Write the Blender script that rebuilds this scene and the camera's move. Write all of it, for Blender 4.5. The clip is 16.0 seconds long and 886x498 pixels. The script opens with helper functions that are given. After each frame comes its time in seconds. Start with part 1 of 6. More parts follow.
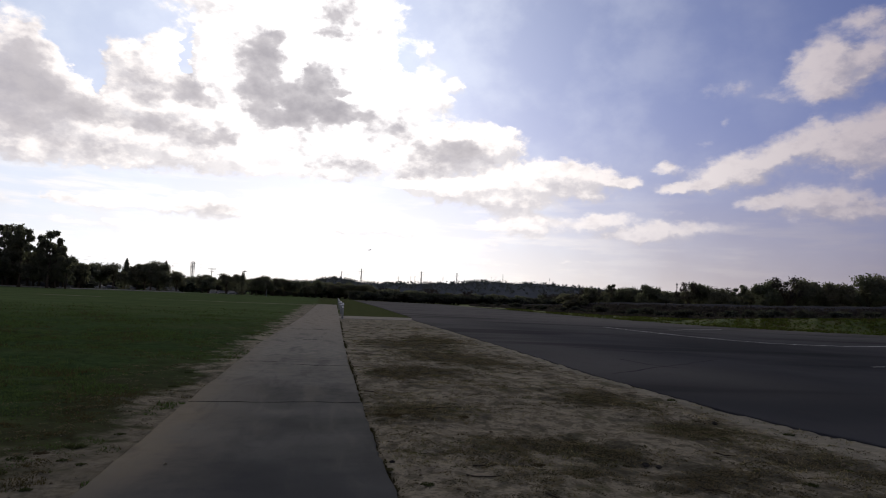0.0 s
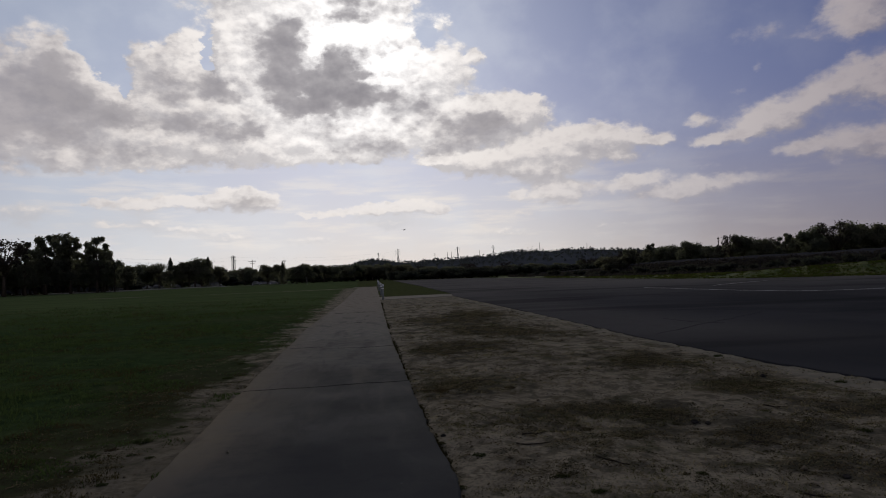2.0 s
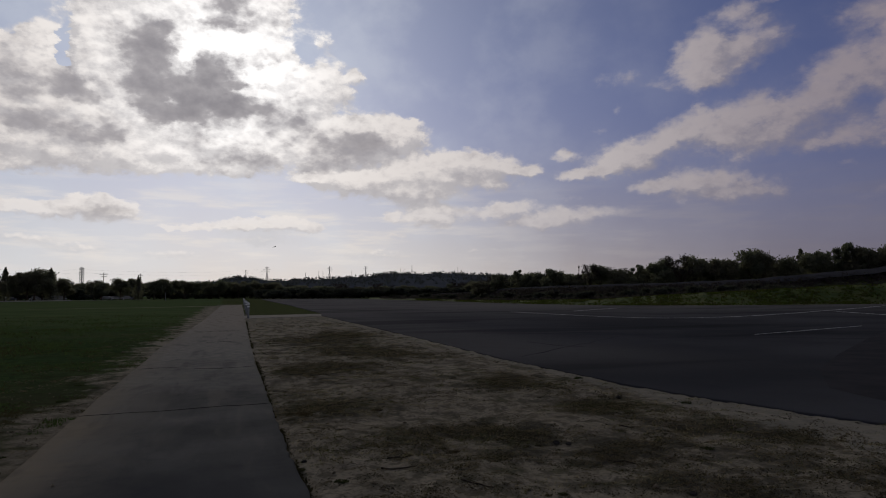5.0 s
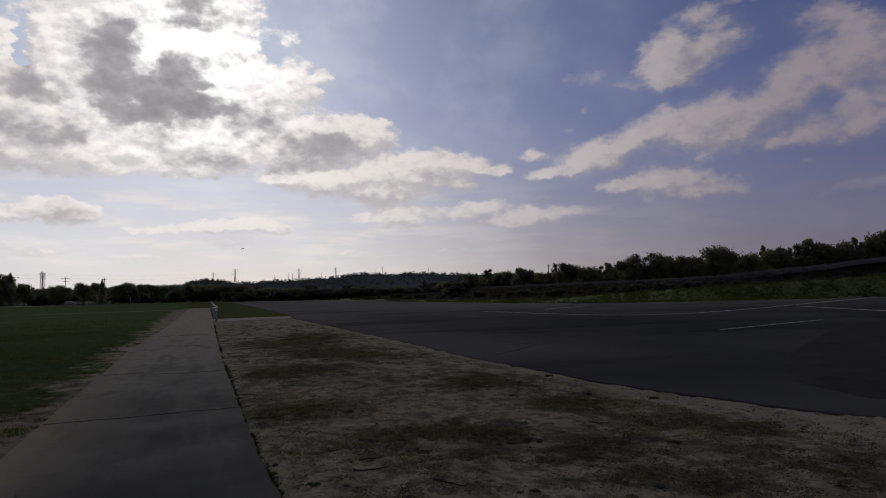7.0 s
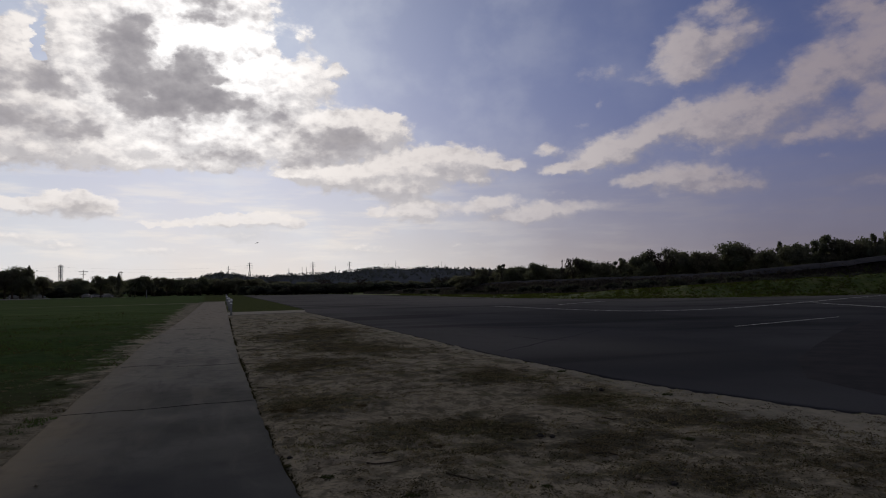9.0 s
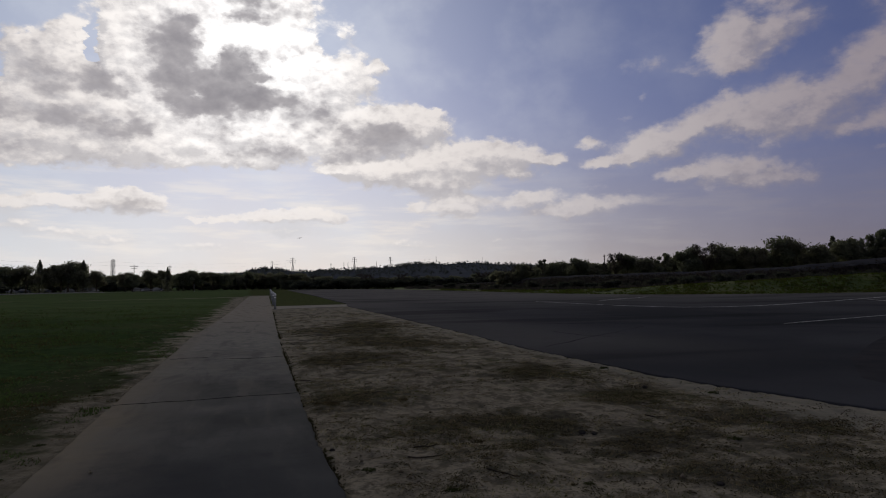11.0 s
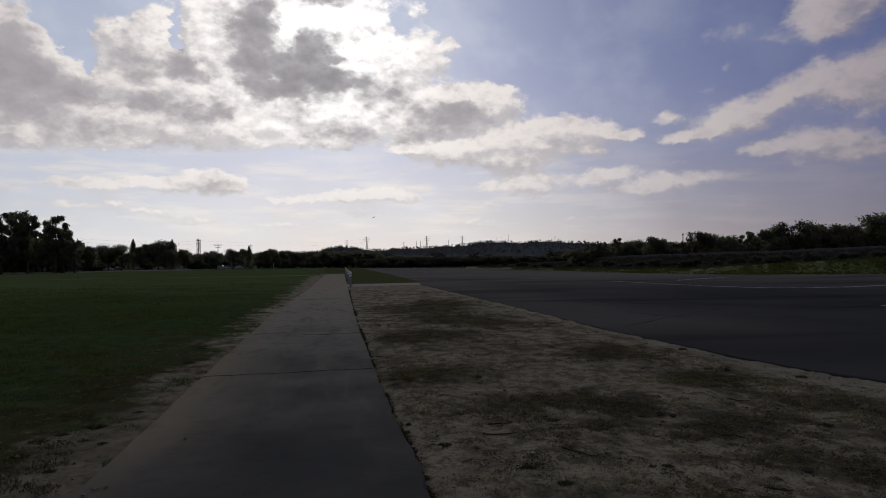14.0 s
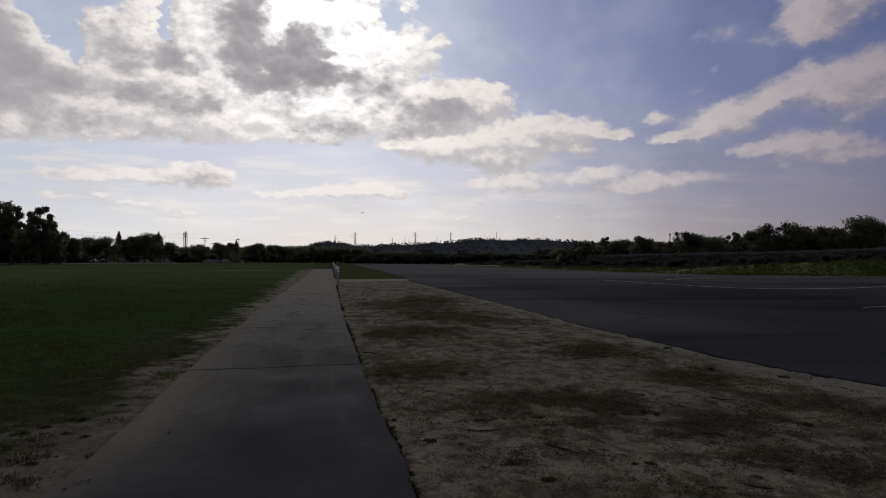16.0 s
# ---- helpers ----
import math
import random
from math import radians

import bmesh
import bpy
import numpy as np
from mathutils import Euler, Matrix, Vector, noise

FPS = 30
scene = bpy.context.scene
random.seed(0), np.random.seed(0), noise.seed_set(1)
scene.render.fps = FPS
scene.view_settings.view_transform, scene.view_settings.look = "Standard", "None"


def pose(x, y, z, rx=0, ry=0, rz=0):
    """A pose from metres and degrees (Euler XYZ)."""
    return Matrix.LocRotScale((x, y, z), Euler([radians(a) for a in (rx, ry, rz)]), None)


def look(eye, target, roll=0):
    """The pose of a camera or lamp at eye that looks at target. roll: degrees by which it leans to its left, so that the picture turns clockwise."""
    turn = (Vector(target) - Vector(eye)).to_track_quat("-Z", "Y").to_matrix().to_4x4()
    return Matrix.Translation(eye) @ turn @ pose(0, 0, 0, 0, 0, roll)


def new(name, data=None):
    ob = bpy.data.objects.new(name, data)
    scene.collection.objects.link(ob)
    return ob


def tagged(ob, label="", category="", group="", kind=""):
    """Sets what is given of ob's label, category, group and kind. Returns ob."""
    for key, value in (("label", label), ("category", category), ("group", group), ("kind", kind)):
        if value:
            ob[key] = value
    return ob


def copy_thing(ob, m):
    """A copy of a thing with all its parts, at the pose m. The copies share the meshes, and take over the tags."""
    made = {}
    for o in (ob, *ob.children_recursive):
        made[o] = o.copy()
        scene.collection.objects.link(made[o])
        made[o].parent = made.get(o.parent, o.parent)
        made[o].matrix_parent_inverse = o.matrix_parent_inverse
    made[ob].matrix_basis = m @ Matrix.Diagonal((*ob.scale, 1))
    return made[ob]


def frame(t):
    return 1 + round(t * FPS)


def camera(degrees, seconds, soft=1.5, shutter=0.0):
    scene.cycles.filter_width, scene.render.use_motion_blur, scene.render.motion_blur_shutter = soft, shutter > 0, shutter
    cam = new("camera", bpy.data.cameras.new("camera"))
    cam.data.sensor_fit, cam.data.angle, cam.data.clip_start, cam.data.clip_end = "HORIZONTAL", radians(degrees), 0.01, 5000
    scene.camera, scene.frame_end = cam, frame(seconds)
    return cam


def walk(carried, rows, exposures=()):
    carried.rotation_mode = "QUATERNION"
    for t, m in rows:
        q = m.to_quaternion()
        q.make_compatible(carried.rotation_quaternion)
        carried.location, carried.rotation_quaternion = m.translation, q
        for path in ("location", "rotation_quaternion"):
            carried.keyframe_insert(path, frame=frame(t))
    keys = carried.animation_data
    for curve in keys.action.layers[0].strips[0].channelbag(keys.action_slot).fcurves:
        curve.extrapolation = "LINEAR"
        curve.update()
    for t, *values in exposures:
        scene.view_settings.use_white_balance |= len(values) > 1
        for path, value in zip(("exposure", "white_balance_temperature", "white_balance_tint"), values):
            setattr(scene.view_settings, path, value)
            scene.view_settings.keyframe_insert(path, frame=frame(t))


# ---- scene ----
import itertools

# ---------------------------------------------------------------- camera and walk
# seconds, eye x y z, yaw, pitch, roll: a camera at head height, turning where it stands
PATH = [
    (0.0, -0.001, -0.041, 1.629, -10.58, 4.42, -2.60),
    (0.3, -0.017, -0.165, 1.659, -6.09, 2.89, 1.75),
    (0.5, -0.019, -0.186, 1.665, -5.30, 2.62, 2.47),
    (1.0, -0.027, -0.206, 1.665, -5.02, 2.36, 2.48),
    (1.5, -0.012, -0.173, 1.659, -5.88, 2.39, 2.82),
    (2.0, 0.001, -0.127, 1.646, -7.25, 2.21, 2.03),
    (2.5, 0.006, -0.084, 1.635, -9.04, 2.21, 0.62),
    (3.0, 0.016, -0.045, 1.631, -11.62, 2.90, -0.34),
    (3.5, 0.027, -0.009, 1.624, -14.63, 3.45, -0.38),
    (4.0, 0.025, 0.021, 1.619, -17.28, 3.66, -0.38),
    (4.5, 0.033, 0.029, 1.616, -17.35, 3.90, -0.10),
    (5.0, 0.047, 0.043, 1.614, -18.39, 3.84, 0.44),
    (7.5, 0.041, 0.012, 1.618, -20.99, 3.83, 1.22),
    (8.0, 0.039, 0.010, 1.622, -20.60, 3.72, 1.00),
    (8.5, 0.037, 0.009, 1.620, -20.29, 3.47, 0.86),
    (11.0, 0.036, 0.014, 1.622, -16.26, 2.99, 0.75),
    (11.5, 0.026, 0.009, 1.623, -15.20, 2.38, -0.06),
    (12.0, 0.018, -0.007, 1.628, -13.41, 2.01, -1.12),
    (12.5, 0.015, 0.006, 1.626, -12.98, 1.86, -1.26),
    (13.0, -0.001, -0.005, 1.623, -10.82, 1.83, 0.03),
    (13.5, 0.009, 0.008, 1.616, -10.08, 1.15, 0.79),
    (14.0, 0.006, 0.009, 1.620, -10.00, 1.22, 0.59),
    (14.5, 0.000, 0.000, 1.620, -9.95, 1.33, 0.00),
    (15.0, 0.005, 0.011, 1.617, -10.08, 1.33, 0.19),
    (15.5, 0.005, 0.003, 1.618, -10.60, 1.20, 0.16),
    (16.0, 0.010, -0.002, 1.619, -11.03, 0.92, -0.18),
]
cam = camera(68.0, 16.0, soft=1.0)
EXPOSURES = [(0.0, 0.50), (0.25, 0.34), (0.5, 0.23), (1.0, 0.02), (1.5, -0.09), (2.5, -0.20), (5.0, -0.23), (8.0, -0.12), (12.0, -0.10), (16.0, -0.08)]
walk(cam, [(t, pose(x, y, z, 90 + p, r, yw)) for t, x, y, z, yw, p, r in PATH], EXPOSURES)


# ---------------------------------------------------------------- node helper
class Nodes:
    """Short hand for building node trees."""

    def __init__(self, tree):
        self.tree = tree

    def put(self, kind, props=None, **sockets):
        n = self.tree.nodes.new(kind)
        props = props or {}
        if "interpolation_type" in props:
            n.interpolation_type = props["interpolation_type"]
        if "data_type" in props:
            n.data_type, n.blend_type = props["data_type"], props["blend_type"]
        if "node_tree" in props:
            n.node_tree = props["node_tree"]
        if "feature" in props:
            n.feature = props["feature"]
        for k, v in sockets.items():
            self.plug(n.inputs[k.replace("_", " ")], v)
        return n

    def plug(self, socket, v):
        if isinstance(v, bpy.types.NodeSocket):
            self.tree.links.new(v, socket)
        elif isinstance(v, (tuple, list)) and len(v) == 3 and socket.type == "RGBA":
            socket.default_value = (*v, 1)
        else:
            socket.default_value = v

    def math(self, op, a, b=0.0, c=0.0, clamp=False):
        n = self.tree.nodes.new("ShaderNodeMath")
        n.operation, n.use_clamp = op, clamp
        for s, v in zip(n.inputs, (a, b, c)):
            self.plug(s, v)
        return n.outputs[0]

    def vec(self, op, a, b=(0, 0, 0), c=(0, 0, 0)):
        n = self.tree.nodes.new("ShaderNodeVectorMath")
        n.operation = op
        for s, v in zip(n.inputs, (a, b, c)):
            self.plug(s, v)
        return n.outputs["Value" if op in ("DOT_PRODUCT", "LENGTH", "DISTANCE") else "Vector"]

    def noise(self, vector, scale, detail=4.0, rough=0.55, color=False, distort=0.0):
        n = self.put("ShaderNodeTexNoise", None, Vector=vector, Scale=scale, Detail=detail, Roughness=rough, Distortion=distort)
        return n.outputs["Color" if color else "Fac"]

    def smooth(self, x, lo, hi, to_lo=0.0, to_hi=1.0):
        n = self.put("ShaderNodeMapRange", {"interpolation_type": "SMOOTHSTEP"})
        for s, v in zip(n.inputs, (x, lo, hi, to_lo, to_hi)):
            self.plug(s, v)
        return n.outputs[0]

    def mix(self, fac, a, b, blend="MIX"):
        n = self.put("ShaderNodeMix", {"data_type": "RGBA", "blend_type": blend})
        self.plug(n.inputs[0], fac)
        self.plug(n.inputs[6], a)
        self.plug(n.inputs[7], b)
        return n.outputs[2]

    def split(self, v):
        n = self.put("ShaderNodeSeparateXYZ", None, Vector=v)
        return n.outputs[0], n.outputs[1], n.outputs[2]

    def join(self, x, y, z=0.0):
        return self.put("ShaderNodeCombineXYZ", None, X=x, Y=y, Z=z).outputs[0]


# ---------------------------------------------------------------- sky with broken cloud, sun behind it
SUN_AZ, SUN_EL = -0.5, 18.3
# cloud masses begin
# soft masses of cloud: azimuth, elevation, half width, half height (degrees), weight
CLOUD_EAST = [
    (-23.2, 16.7, 2.1, 2.07, 1), (-21.4, 14.3, 2.6, 1.97, 1), (-19.6, 13.1, 2.3, 1.42, 0.7), (-22.8, 11.5, 3.6, 1.98, 1), (-18.1, 11.7, 3.3, 1.66, 1),
    (-21.8, 9.9, 2.9, 0.89, 0.6), (-25.5, 13.7, 3, 4.1, 0.9), (-15, 15.6, 2.9, 2.27, 1), (-16.4, 18, 2, 1, 0.5), (-17.4, 17.1, 1.2, 0.8, 0.35),
    (-13.7, 12.5, 4.2, 1.93, 1), (-10.8, 19, 1.7, 2.46, 0.8), (-13.8, 18.6, 1.2, 1.62, 0.5), (-20.5, 18.3, 1.3, 1, -1.2), (-19.2, 16.5, 0.8, 0.87, -1.1),
    (-18.3, 15.1, 0.5, 0.73, -0.8), (-12.1, 18.8, 0.5, 1.39, -0.9), (-12.1, 17.4, 0.6, 0.59, -0.8), (-15, 12.1, 0.4, 0.39, -0.5), (-28.6, 12, 2.8, 2.56, 0.9),
]
CLOUD_SUN = [
    (-6.9, 18.6, 3.9, 3.16, 1.1), (-0.3, 19.1, 5.1, 3.02, 1.1), (-2.2, 14.9, 6.7, 2.91, 1.1), (-9.1, 13.6, 3.8, 2.41, 1), (3.5, 17.2, 3.9, 2.67, 1),
    (6.5, 16.8, 2.7, 2.03, 0.8), (9.5, 17.8, 1.7, 1.17, 0.5), (1.6, 12.1, 3.9, 1.49, 0.9), (-5.5, 11.5, 4.2, 1.28, 0.7), (-12.1, 10.8, 3.5, 1.06, 0.55),
    (-6.9, 23.6, 9, 1.79, 1), (3.5, 23.5, 2, 1.65, 0.6), (7.7, 21.1, 1.1, 0.95, 0.42), (6.5, 20, 1.1, 0.96, -0.5), (10.9, 18.2, 1, 0.54, 0.3),
]
CLOUD_LOW = [
    (9.4, 12.6, 3.6, 2.03, 1), (12.9, 13.5, 3.4, 1.57, 1), (15.4, 13.6, 1.7, 0.9, 0.7), (7.6, 11.6, 1.9, 1.25, 0.7), (15.9, 14.8, 0.7, 0.33, 0.45),
    (12.4, 11, 1.9, 0.4, -0.55), (7.5, 9.8, 1.7, 0.52, 0.8), (10.4, 9.5, 2.5, 0.92, 1), (13.9, 9.9, 3.4, 1.38, 1.1), (17.3, 10.2, 3.8, 1.37, 1.1),
    (20, 11.3, 3, 1.02, 1), (23.1, 10.6, 2.7, 1.01, 0.9), (25.9, 10.5, 1.4, 0.5, 0.8), (16.3, 8.7, 3.1, 0.58, 0.6), (22.8, 9.3, 2, 0.51, 0.6),
]
CLOUD_SKIRT = [
    (16.8, 7.2, 2.3, 1.08, 0.8), (18.3, 6.3, 2.2, 0.75, 0.6), (13.9, 6.6, 1.4, 0.48, 0.4), (23.1, 7, 2.6, 0.73, 0.75), (24.9, 7.6, 1.7, 0.53, 0.6),
    (28.1, 6.3, 3.3, 0.85, 0.8), (31.7, 6.9, 3.2, 0.57, 0.7), (29.9, 8.1, 1.5, 0.32, 0.35), (25.9, 5.9, 2.4, 0.46, 0.5), (14.4, 5.1, 1.6, 0.48, 0.35),
    (29.3, 11.6, 1.3, 0.51, 0.8), (32.2, 13.5, 0.9, 0.37, 0.35),
]
CLOUD_TAIL = [
    (29.7, 9.8, 1.4, 0.45, 0.9), (31.9, 10.2, 2.2, 0.58, 0.9), (33.6, 11.2, 2, 0.95, 1), (35.6, 11.7, 1.9, 1.07, 1), (34.9, 10.6, 2.5, 0.63, 0.7),
    (38, 12.7, 1.5, 1.05, 0.9), (40.3, 13.1, 2.2, 1.34, 1), (42.5, 13.3, 1.9, 1.31, 1), (44.3, 14.2, 2, 1.29, 1), (45.4, 12.5, 2.2, 1.29, 0.9),
    (42.9, 11.6, 2.5, 1.2, 0.9), (46.7, 13.4, 1.8, 1.27, 0.8), (49.1, 14.3, 2.1, 1.68, 1), (50.4, 16.1, 2.4, 1.53, 1), (53, 16.5, 2.7, 1.8, 1.1),
    (54.2, 13.1, 2.4, 2.46, 1), (52, 11.3, 3.8, 1, 0.7), (48.2, 11, 2.8, 0.52, 0.6), (55.5, 17.6, 2.4, 1.63, 1), (58, 13.6, 2.2, 3.05, 0.8),
]
CLOUD_WEST = [
    (40.6, 19.7, 1.7, 1.46, 1), (41.6, 18, 2.2, 1.58, 1), (39.2, 18.1, 1.3, 1.1, 0.8), (43.2, 18.6, 2.1, 1.31, 0.8), (45, 19.7, 2, 1.04, 0.7),
    (42.9, 21.6, 1.6, 0.75, 0.8), (44.4, 21, 1.3, 0.66, 0.5), (40, 16.7, 1.8, 0.66, 0.6), (46.6, 19.1, 1.2, 0.61, 0.35), (36.8, 17, 1.7, 0.56, 0.35),
    (34.5, 17.9, 1.6, 0.57, 0.42), (32.6, 17.4, 1.8, 0.73, 0.32), (33.7, 15.3, 0.7, 0.58, 0.35), (40.2, 14.9, 0.4, 0.67, 0.5), (52.1, 20, 2.1, 0.97, 1),
    (54.2, 19.1, 1.4, 0.78, 0.8), (46.3, 22, 1.8, 0.41, 0.6), (51.5, 14.1, 0.8, 0.66, -0.3), (50.2, 12.2, 1.8, 0.96, 0.35),
]
CLOUD_WEST_LOW = [
    (36.5, 8.7, 2, 0.65, 0.8), (39.2, 9, 2.7, 0.92, 0.95), (42.3, 8.5, 2.6, 1.02, 0.9), (44.8, 7.8, 1.9, 0.89, 0.6), (40.9, 7.6, 3.5, 0.75, 0.6),
    (52.5, 7, 2.3, 0.47, 0.4), (50.6, 9.3, 1, 0.32, 0.5), (54.6, 7.4, 1.5, 0.46, 0.5), (46.5, 5.7, 0.9, 0.39, 0.3), (50.2, 5.5, 2.4, 0.48, 0.3),
]
CLOUD_HAZE = [
    (-20.7, 6.4, 0.9, 0.38, 0.55), (-18.1, 6.4, 1.9, 0.51, 0.7), (-15.3, 6.8, 1.4, 0.53, 0.65), (-12.5, 6.5, 1.5, 0.58, 0.6), (-9.8, 6.8, 2.6, 0.91, 1),
    (-8.2, 6.6, 1.4, 0.69, 0.6), (-19.2, 4.7, 1.9, 0.3, 0.5), (-3.1, 5.5, 2.1, 0.33, 0.6), (1.1, 5.8, 2.2, 0.48, 0.75), (4.5, 6.1, 2.5, 0.58, 0.8),
    (7, 5.6, 1.3, 0.34, 0.5), (-0.3, 10.3, 3.9, 0.75, 0.45), (-7.7, 10.1, 3.2, 0.73, 0.4), (-16.1, 9.5, 3.2, 0.6, 0.4), (-21.4, 9, 2.2, 0.49, 0.3),
]
# hazy flat clouds low over the field
CLOUD_VEIL = [
    (-18.1, 6.1, 2.9, 0.82, 0.5), (-9.9, 6.5, 3.7, 1.17, 0.5), (-19.2, 4.7, 2.3, 0.55, 0.5), (-16.7, 4.9, 1, 0.49, 0.4), (1.1, 5.5, 3, 0.7, 0.5),
    (5.5, 5.8, 3, 0.78, 0.5), (-10.8, 3.7, 3, 0.44, 0.6), (-4.1, 3.2, 2.9, 0.38, 0.5), (3.5, 4.5, 3.1, 0.55, 0.6), (-14.1, 4.3, 2.6, 0.5, 0.5),
    (-25.4, 5.5, 2.8, 0.89, 0.6), (12.4, 3.4, 3.6, 0.55, 0.5), (21.1, 3.6, 4.4, 0.46, 0.4),
]
# thick grey hearts of the clouds
CLOUD_CORE = [
    (-6.4, 18.6, 2, 2.15, 1.1), (-5.5, 20, 1.5, 0.93, 0.6), (-1, 18.3, 2.7, 1.45, 1.1), (-1.8, 15.9, 3.8, 1.87, 1.2), (-4.6, 14.6, 3, 1.09, 0.8),
    (1.6, 15.4, 2.4, 0.65, 0.8), (-6.8, 16.3, 1.5, 0.96, 0.7), (0.1, 21.8, 3.2, 0.47, 0.7), (0.6, 23.4, 2.1, 1.09, 0.8), (-4.6, 21, 2.1, 0.46, 0.4),
    (4, 19.7, 2.1, 0.63, 0.5), (5.5, 14.5, 1.6, 0.77, 0.65), (0.6, 11.3, 2.1, 0.67, 0.7), (3.5, 11.3, 1.3, 0.47, 0.4), (-3.2, 12.1, 1.6, 0.56, 0.45),
    (9.9, 12.3, 3, 1.3, 1), (12.4, 13.2, 2.1, 0.72, 0.7), (8, 11, 1.6, 0.58, 0.5), (-9.3, 6.6, 2.2, 0.56, 0.75),
]
CORE_EAST = [
    (-23.2, 14.4, 2.9, 2.03, 1.08), (-20.5, 13.6, 2.5, 1, 0.96), (-18.1, 12.9, 2.5, 0.72, 0.84), (-22.8, 11.6, 1.8, 0.79, 0.84), (-22.9, 16.4, 1.6, 1.33, 0.6),
    (-15.8, 16.3, 1.4, 1.23, 0.66), (-14.2, 15.4, 1.7, 0.94, 0.72), (-11.7, 16.1, 1.5, 0.74, 0.9), (-10.4, 15, 1.5, 0.7, 0.78), (-13.3, 12.9, 2.7, 0.75, 0.9),
    (-10.8, 11.8, 2.3, 0.72, 0.72), (-8.6, 12.7, 1.3, 0.72, 0.6), (-8.2, 14.1, 1, 0.77, 0.36), (-19.6, 10.8, 2.7, 0.52, 0.54), (-17.3, 10.3, 2.4, 0.42, 0.36),
    (-25.5, 13.3, 2.5, 3.3, 0.72), (-28.3, 12.1, 2.3, 1.38, 0.72),
]
# thin places in them that shine
CORE_GAPS = [
    (-3.2, 18.8, 0.8, 0.78, -1), (-4.2, 15.4, 0.6, 0.4, -1), (-0.3, 20.4, 2.7, 0.52, -1), (2.8, 18, 1.9, 0.67, -1), (1.6, 16.6, 2.1, 0.36, -0.8),
    (-7.5, 14.2, 0.9, 0.67, -0.8), (-6.4, 11.6, 1.5, 1, -0.9), (-10.6, 13, 0.9, 0.31, -0.5), (-8.6, 14.9, 0.7, 0.39, -0.5), (-0.3, 13.3, 1.5, 0.32, -0.4),
    (3.5, 21.2, 2, 0.6, -0.6),
]
# cloud masses end


def cloud_field(name, masses, hearts=()):
    """A node group: from azimuth and elevation in degrees to the cloud's cover and the depth of its heart."""
    g = bpy.data.node_groups.new(name, "ShaderNodeTree")
    g.interface.new_socket("P", in_out="INPUT", socket_type="NodeSocketVector")
    g.interface.new_socket("cover", in_out="OUTPUT", socket_type="NodeSocketFloat")
    g.interface.new_socket("core", in_out="OUTPUT", socket_type="NodeSocketFloat")
    k = Nodes(g)
    p = k.put("NodeGroupInput").outputs[0]
    flat = k.vec("MULTIPLY", p, (1.0, 1.5, 1.0))
    wide = k.vec("SUBTRACT", k.noise(flat, 0.30, 3.0, 0.5, color=True), (0.5, 0.5, 0.5))
    fine = k.vec("SUBTRACT", k.noise(flat, 0.95, 5.0, 0.55, color=True), (0.5, 0.5, 0.5))
    q = k.vec("MULTIPLY_ADD", wide, (1.1, 0.5, 0), p)
    q = k.vec("MULTIPLY_ADD", fine, (1.9, 1.15, 0), q)
    cell = k.put("ShaderNodeTexVoronoi", None, Vector=k.vec("MULTIPLY_ADD", fine, (0.8, 0.8, 0), flat), Scale=0.60, Detail=4.0, Roughness=0.55, Lacunarity=2.2)
    cell.normalize = True
    puff = k.math("SUBTRACT", 0.34, cell.outputs["Distance"])

    def gather(blobs, total):
        for a, e, sa, se, w in blobs:
            d = k.vec("MULTIPLY_ADD", q, (1 / sa, 1 / se, 0), (-a / sa, -e / se, 0))
            total = k.math("MULTIPLY_ADD", k.math("POWER", 0.368, k.vec("DOT_PRODUCT", d, d)), w, total)
        return total

    az, el, _ = k.split(p)
    out = k.put("NodeGroupOutput")
    lump = k.math("SUBTRACT", k.noise(flat, 0.50, 5.0, 0.52), 0.5)
    if not hearts:
        cover = gather(masses, 0.0)
        near = k.smooth(cover, 0.06, 0.5)
        cover = k.math("MULTIPLY_ADD", lump, k.math("MULTIPLY_ADD", near, 0.5, 0.25), cover)
        k.plug(out.inputs[0], k.math("MULTIPLY_ADD", puff, k.math("MULTIPLY", near, 0.7), cover))
        return g
    # broken cloud goes on over the rest of the sky
    aside = k.smooth(k.math("ABSOLUTE", k.math("SUBTRACT", az, 16.0)), 44.0, 58.0)
    above = k.smooth(el, 23.0, 28.0)
    rest = k.math("MAXIMUM", aside, above)
    drift = k.smooth(k.noise(k.vec("MULTIPLY", p, (0.6, 1.0, 1)), 0.07, 3.0, 0.5), 0.46, 0.66)
    cover = gather(masses, k.math("MULTIPLY", k.math("MULTIPLY", drift, 1.1), rest))
    cover = k.math("MINIMUM", cover, k.math("MULTIPLY_ADD", cover, 0.35, 0.75))
    near = k.smooth(cover, 0.06, 0.45)
    cover = k.math("MULTIPLY_ADD", lump, k.math("MULTIPLY_ADD", near, 0.6, 0.3), cover)
    cover = k.math("MULTIPLY_ADD", puff, k.math("MULTIPLY_ADD", near, 1.0, 0.1), cover)
    core = gather(hearts, k.math("MULTIPLY", k.math("MULTIPLY", drift, 0.6), rest))
    # rounded cells, thick in the middle, with bright seams between them
    tuft = k.put("ShaderNodeTexVoronoi", {"feature": "SMOOTH_F1"}, Vector=k.vec("MULTIPLY_ADD", fine, (1.3, 1.3, 0), flat), Scale=0.40, Detail=2.0, Roughness=0.55, Lacunarity=2.3, Smoothness=0.35)
    tuft.normalize = True
    core = k.math("MULTIPLY_ADD", k.math("SUBTRACT", k.noise(flat, 0.70, 5.0, 0.55), 0.5), 1.2, core)
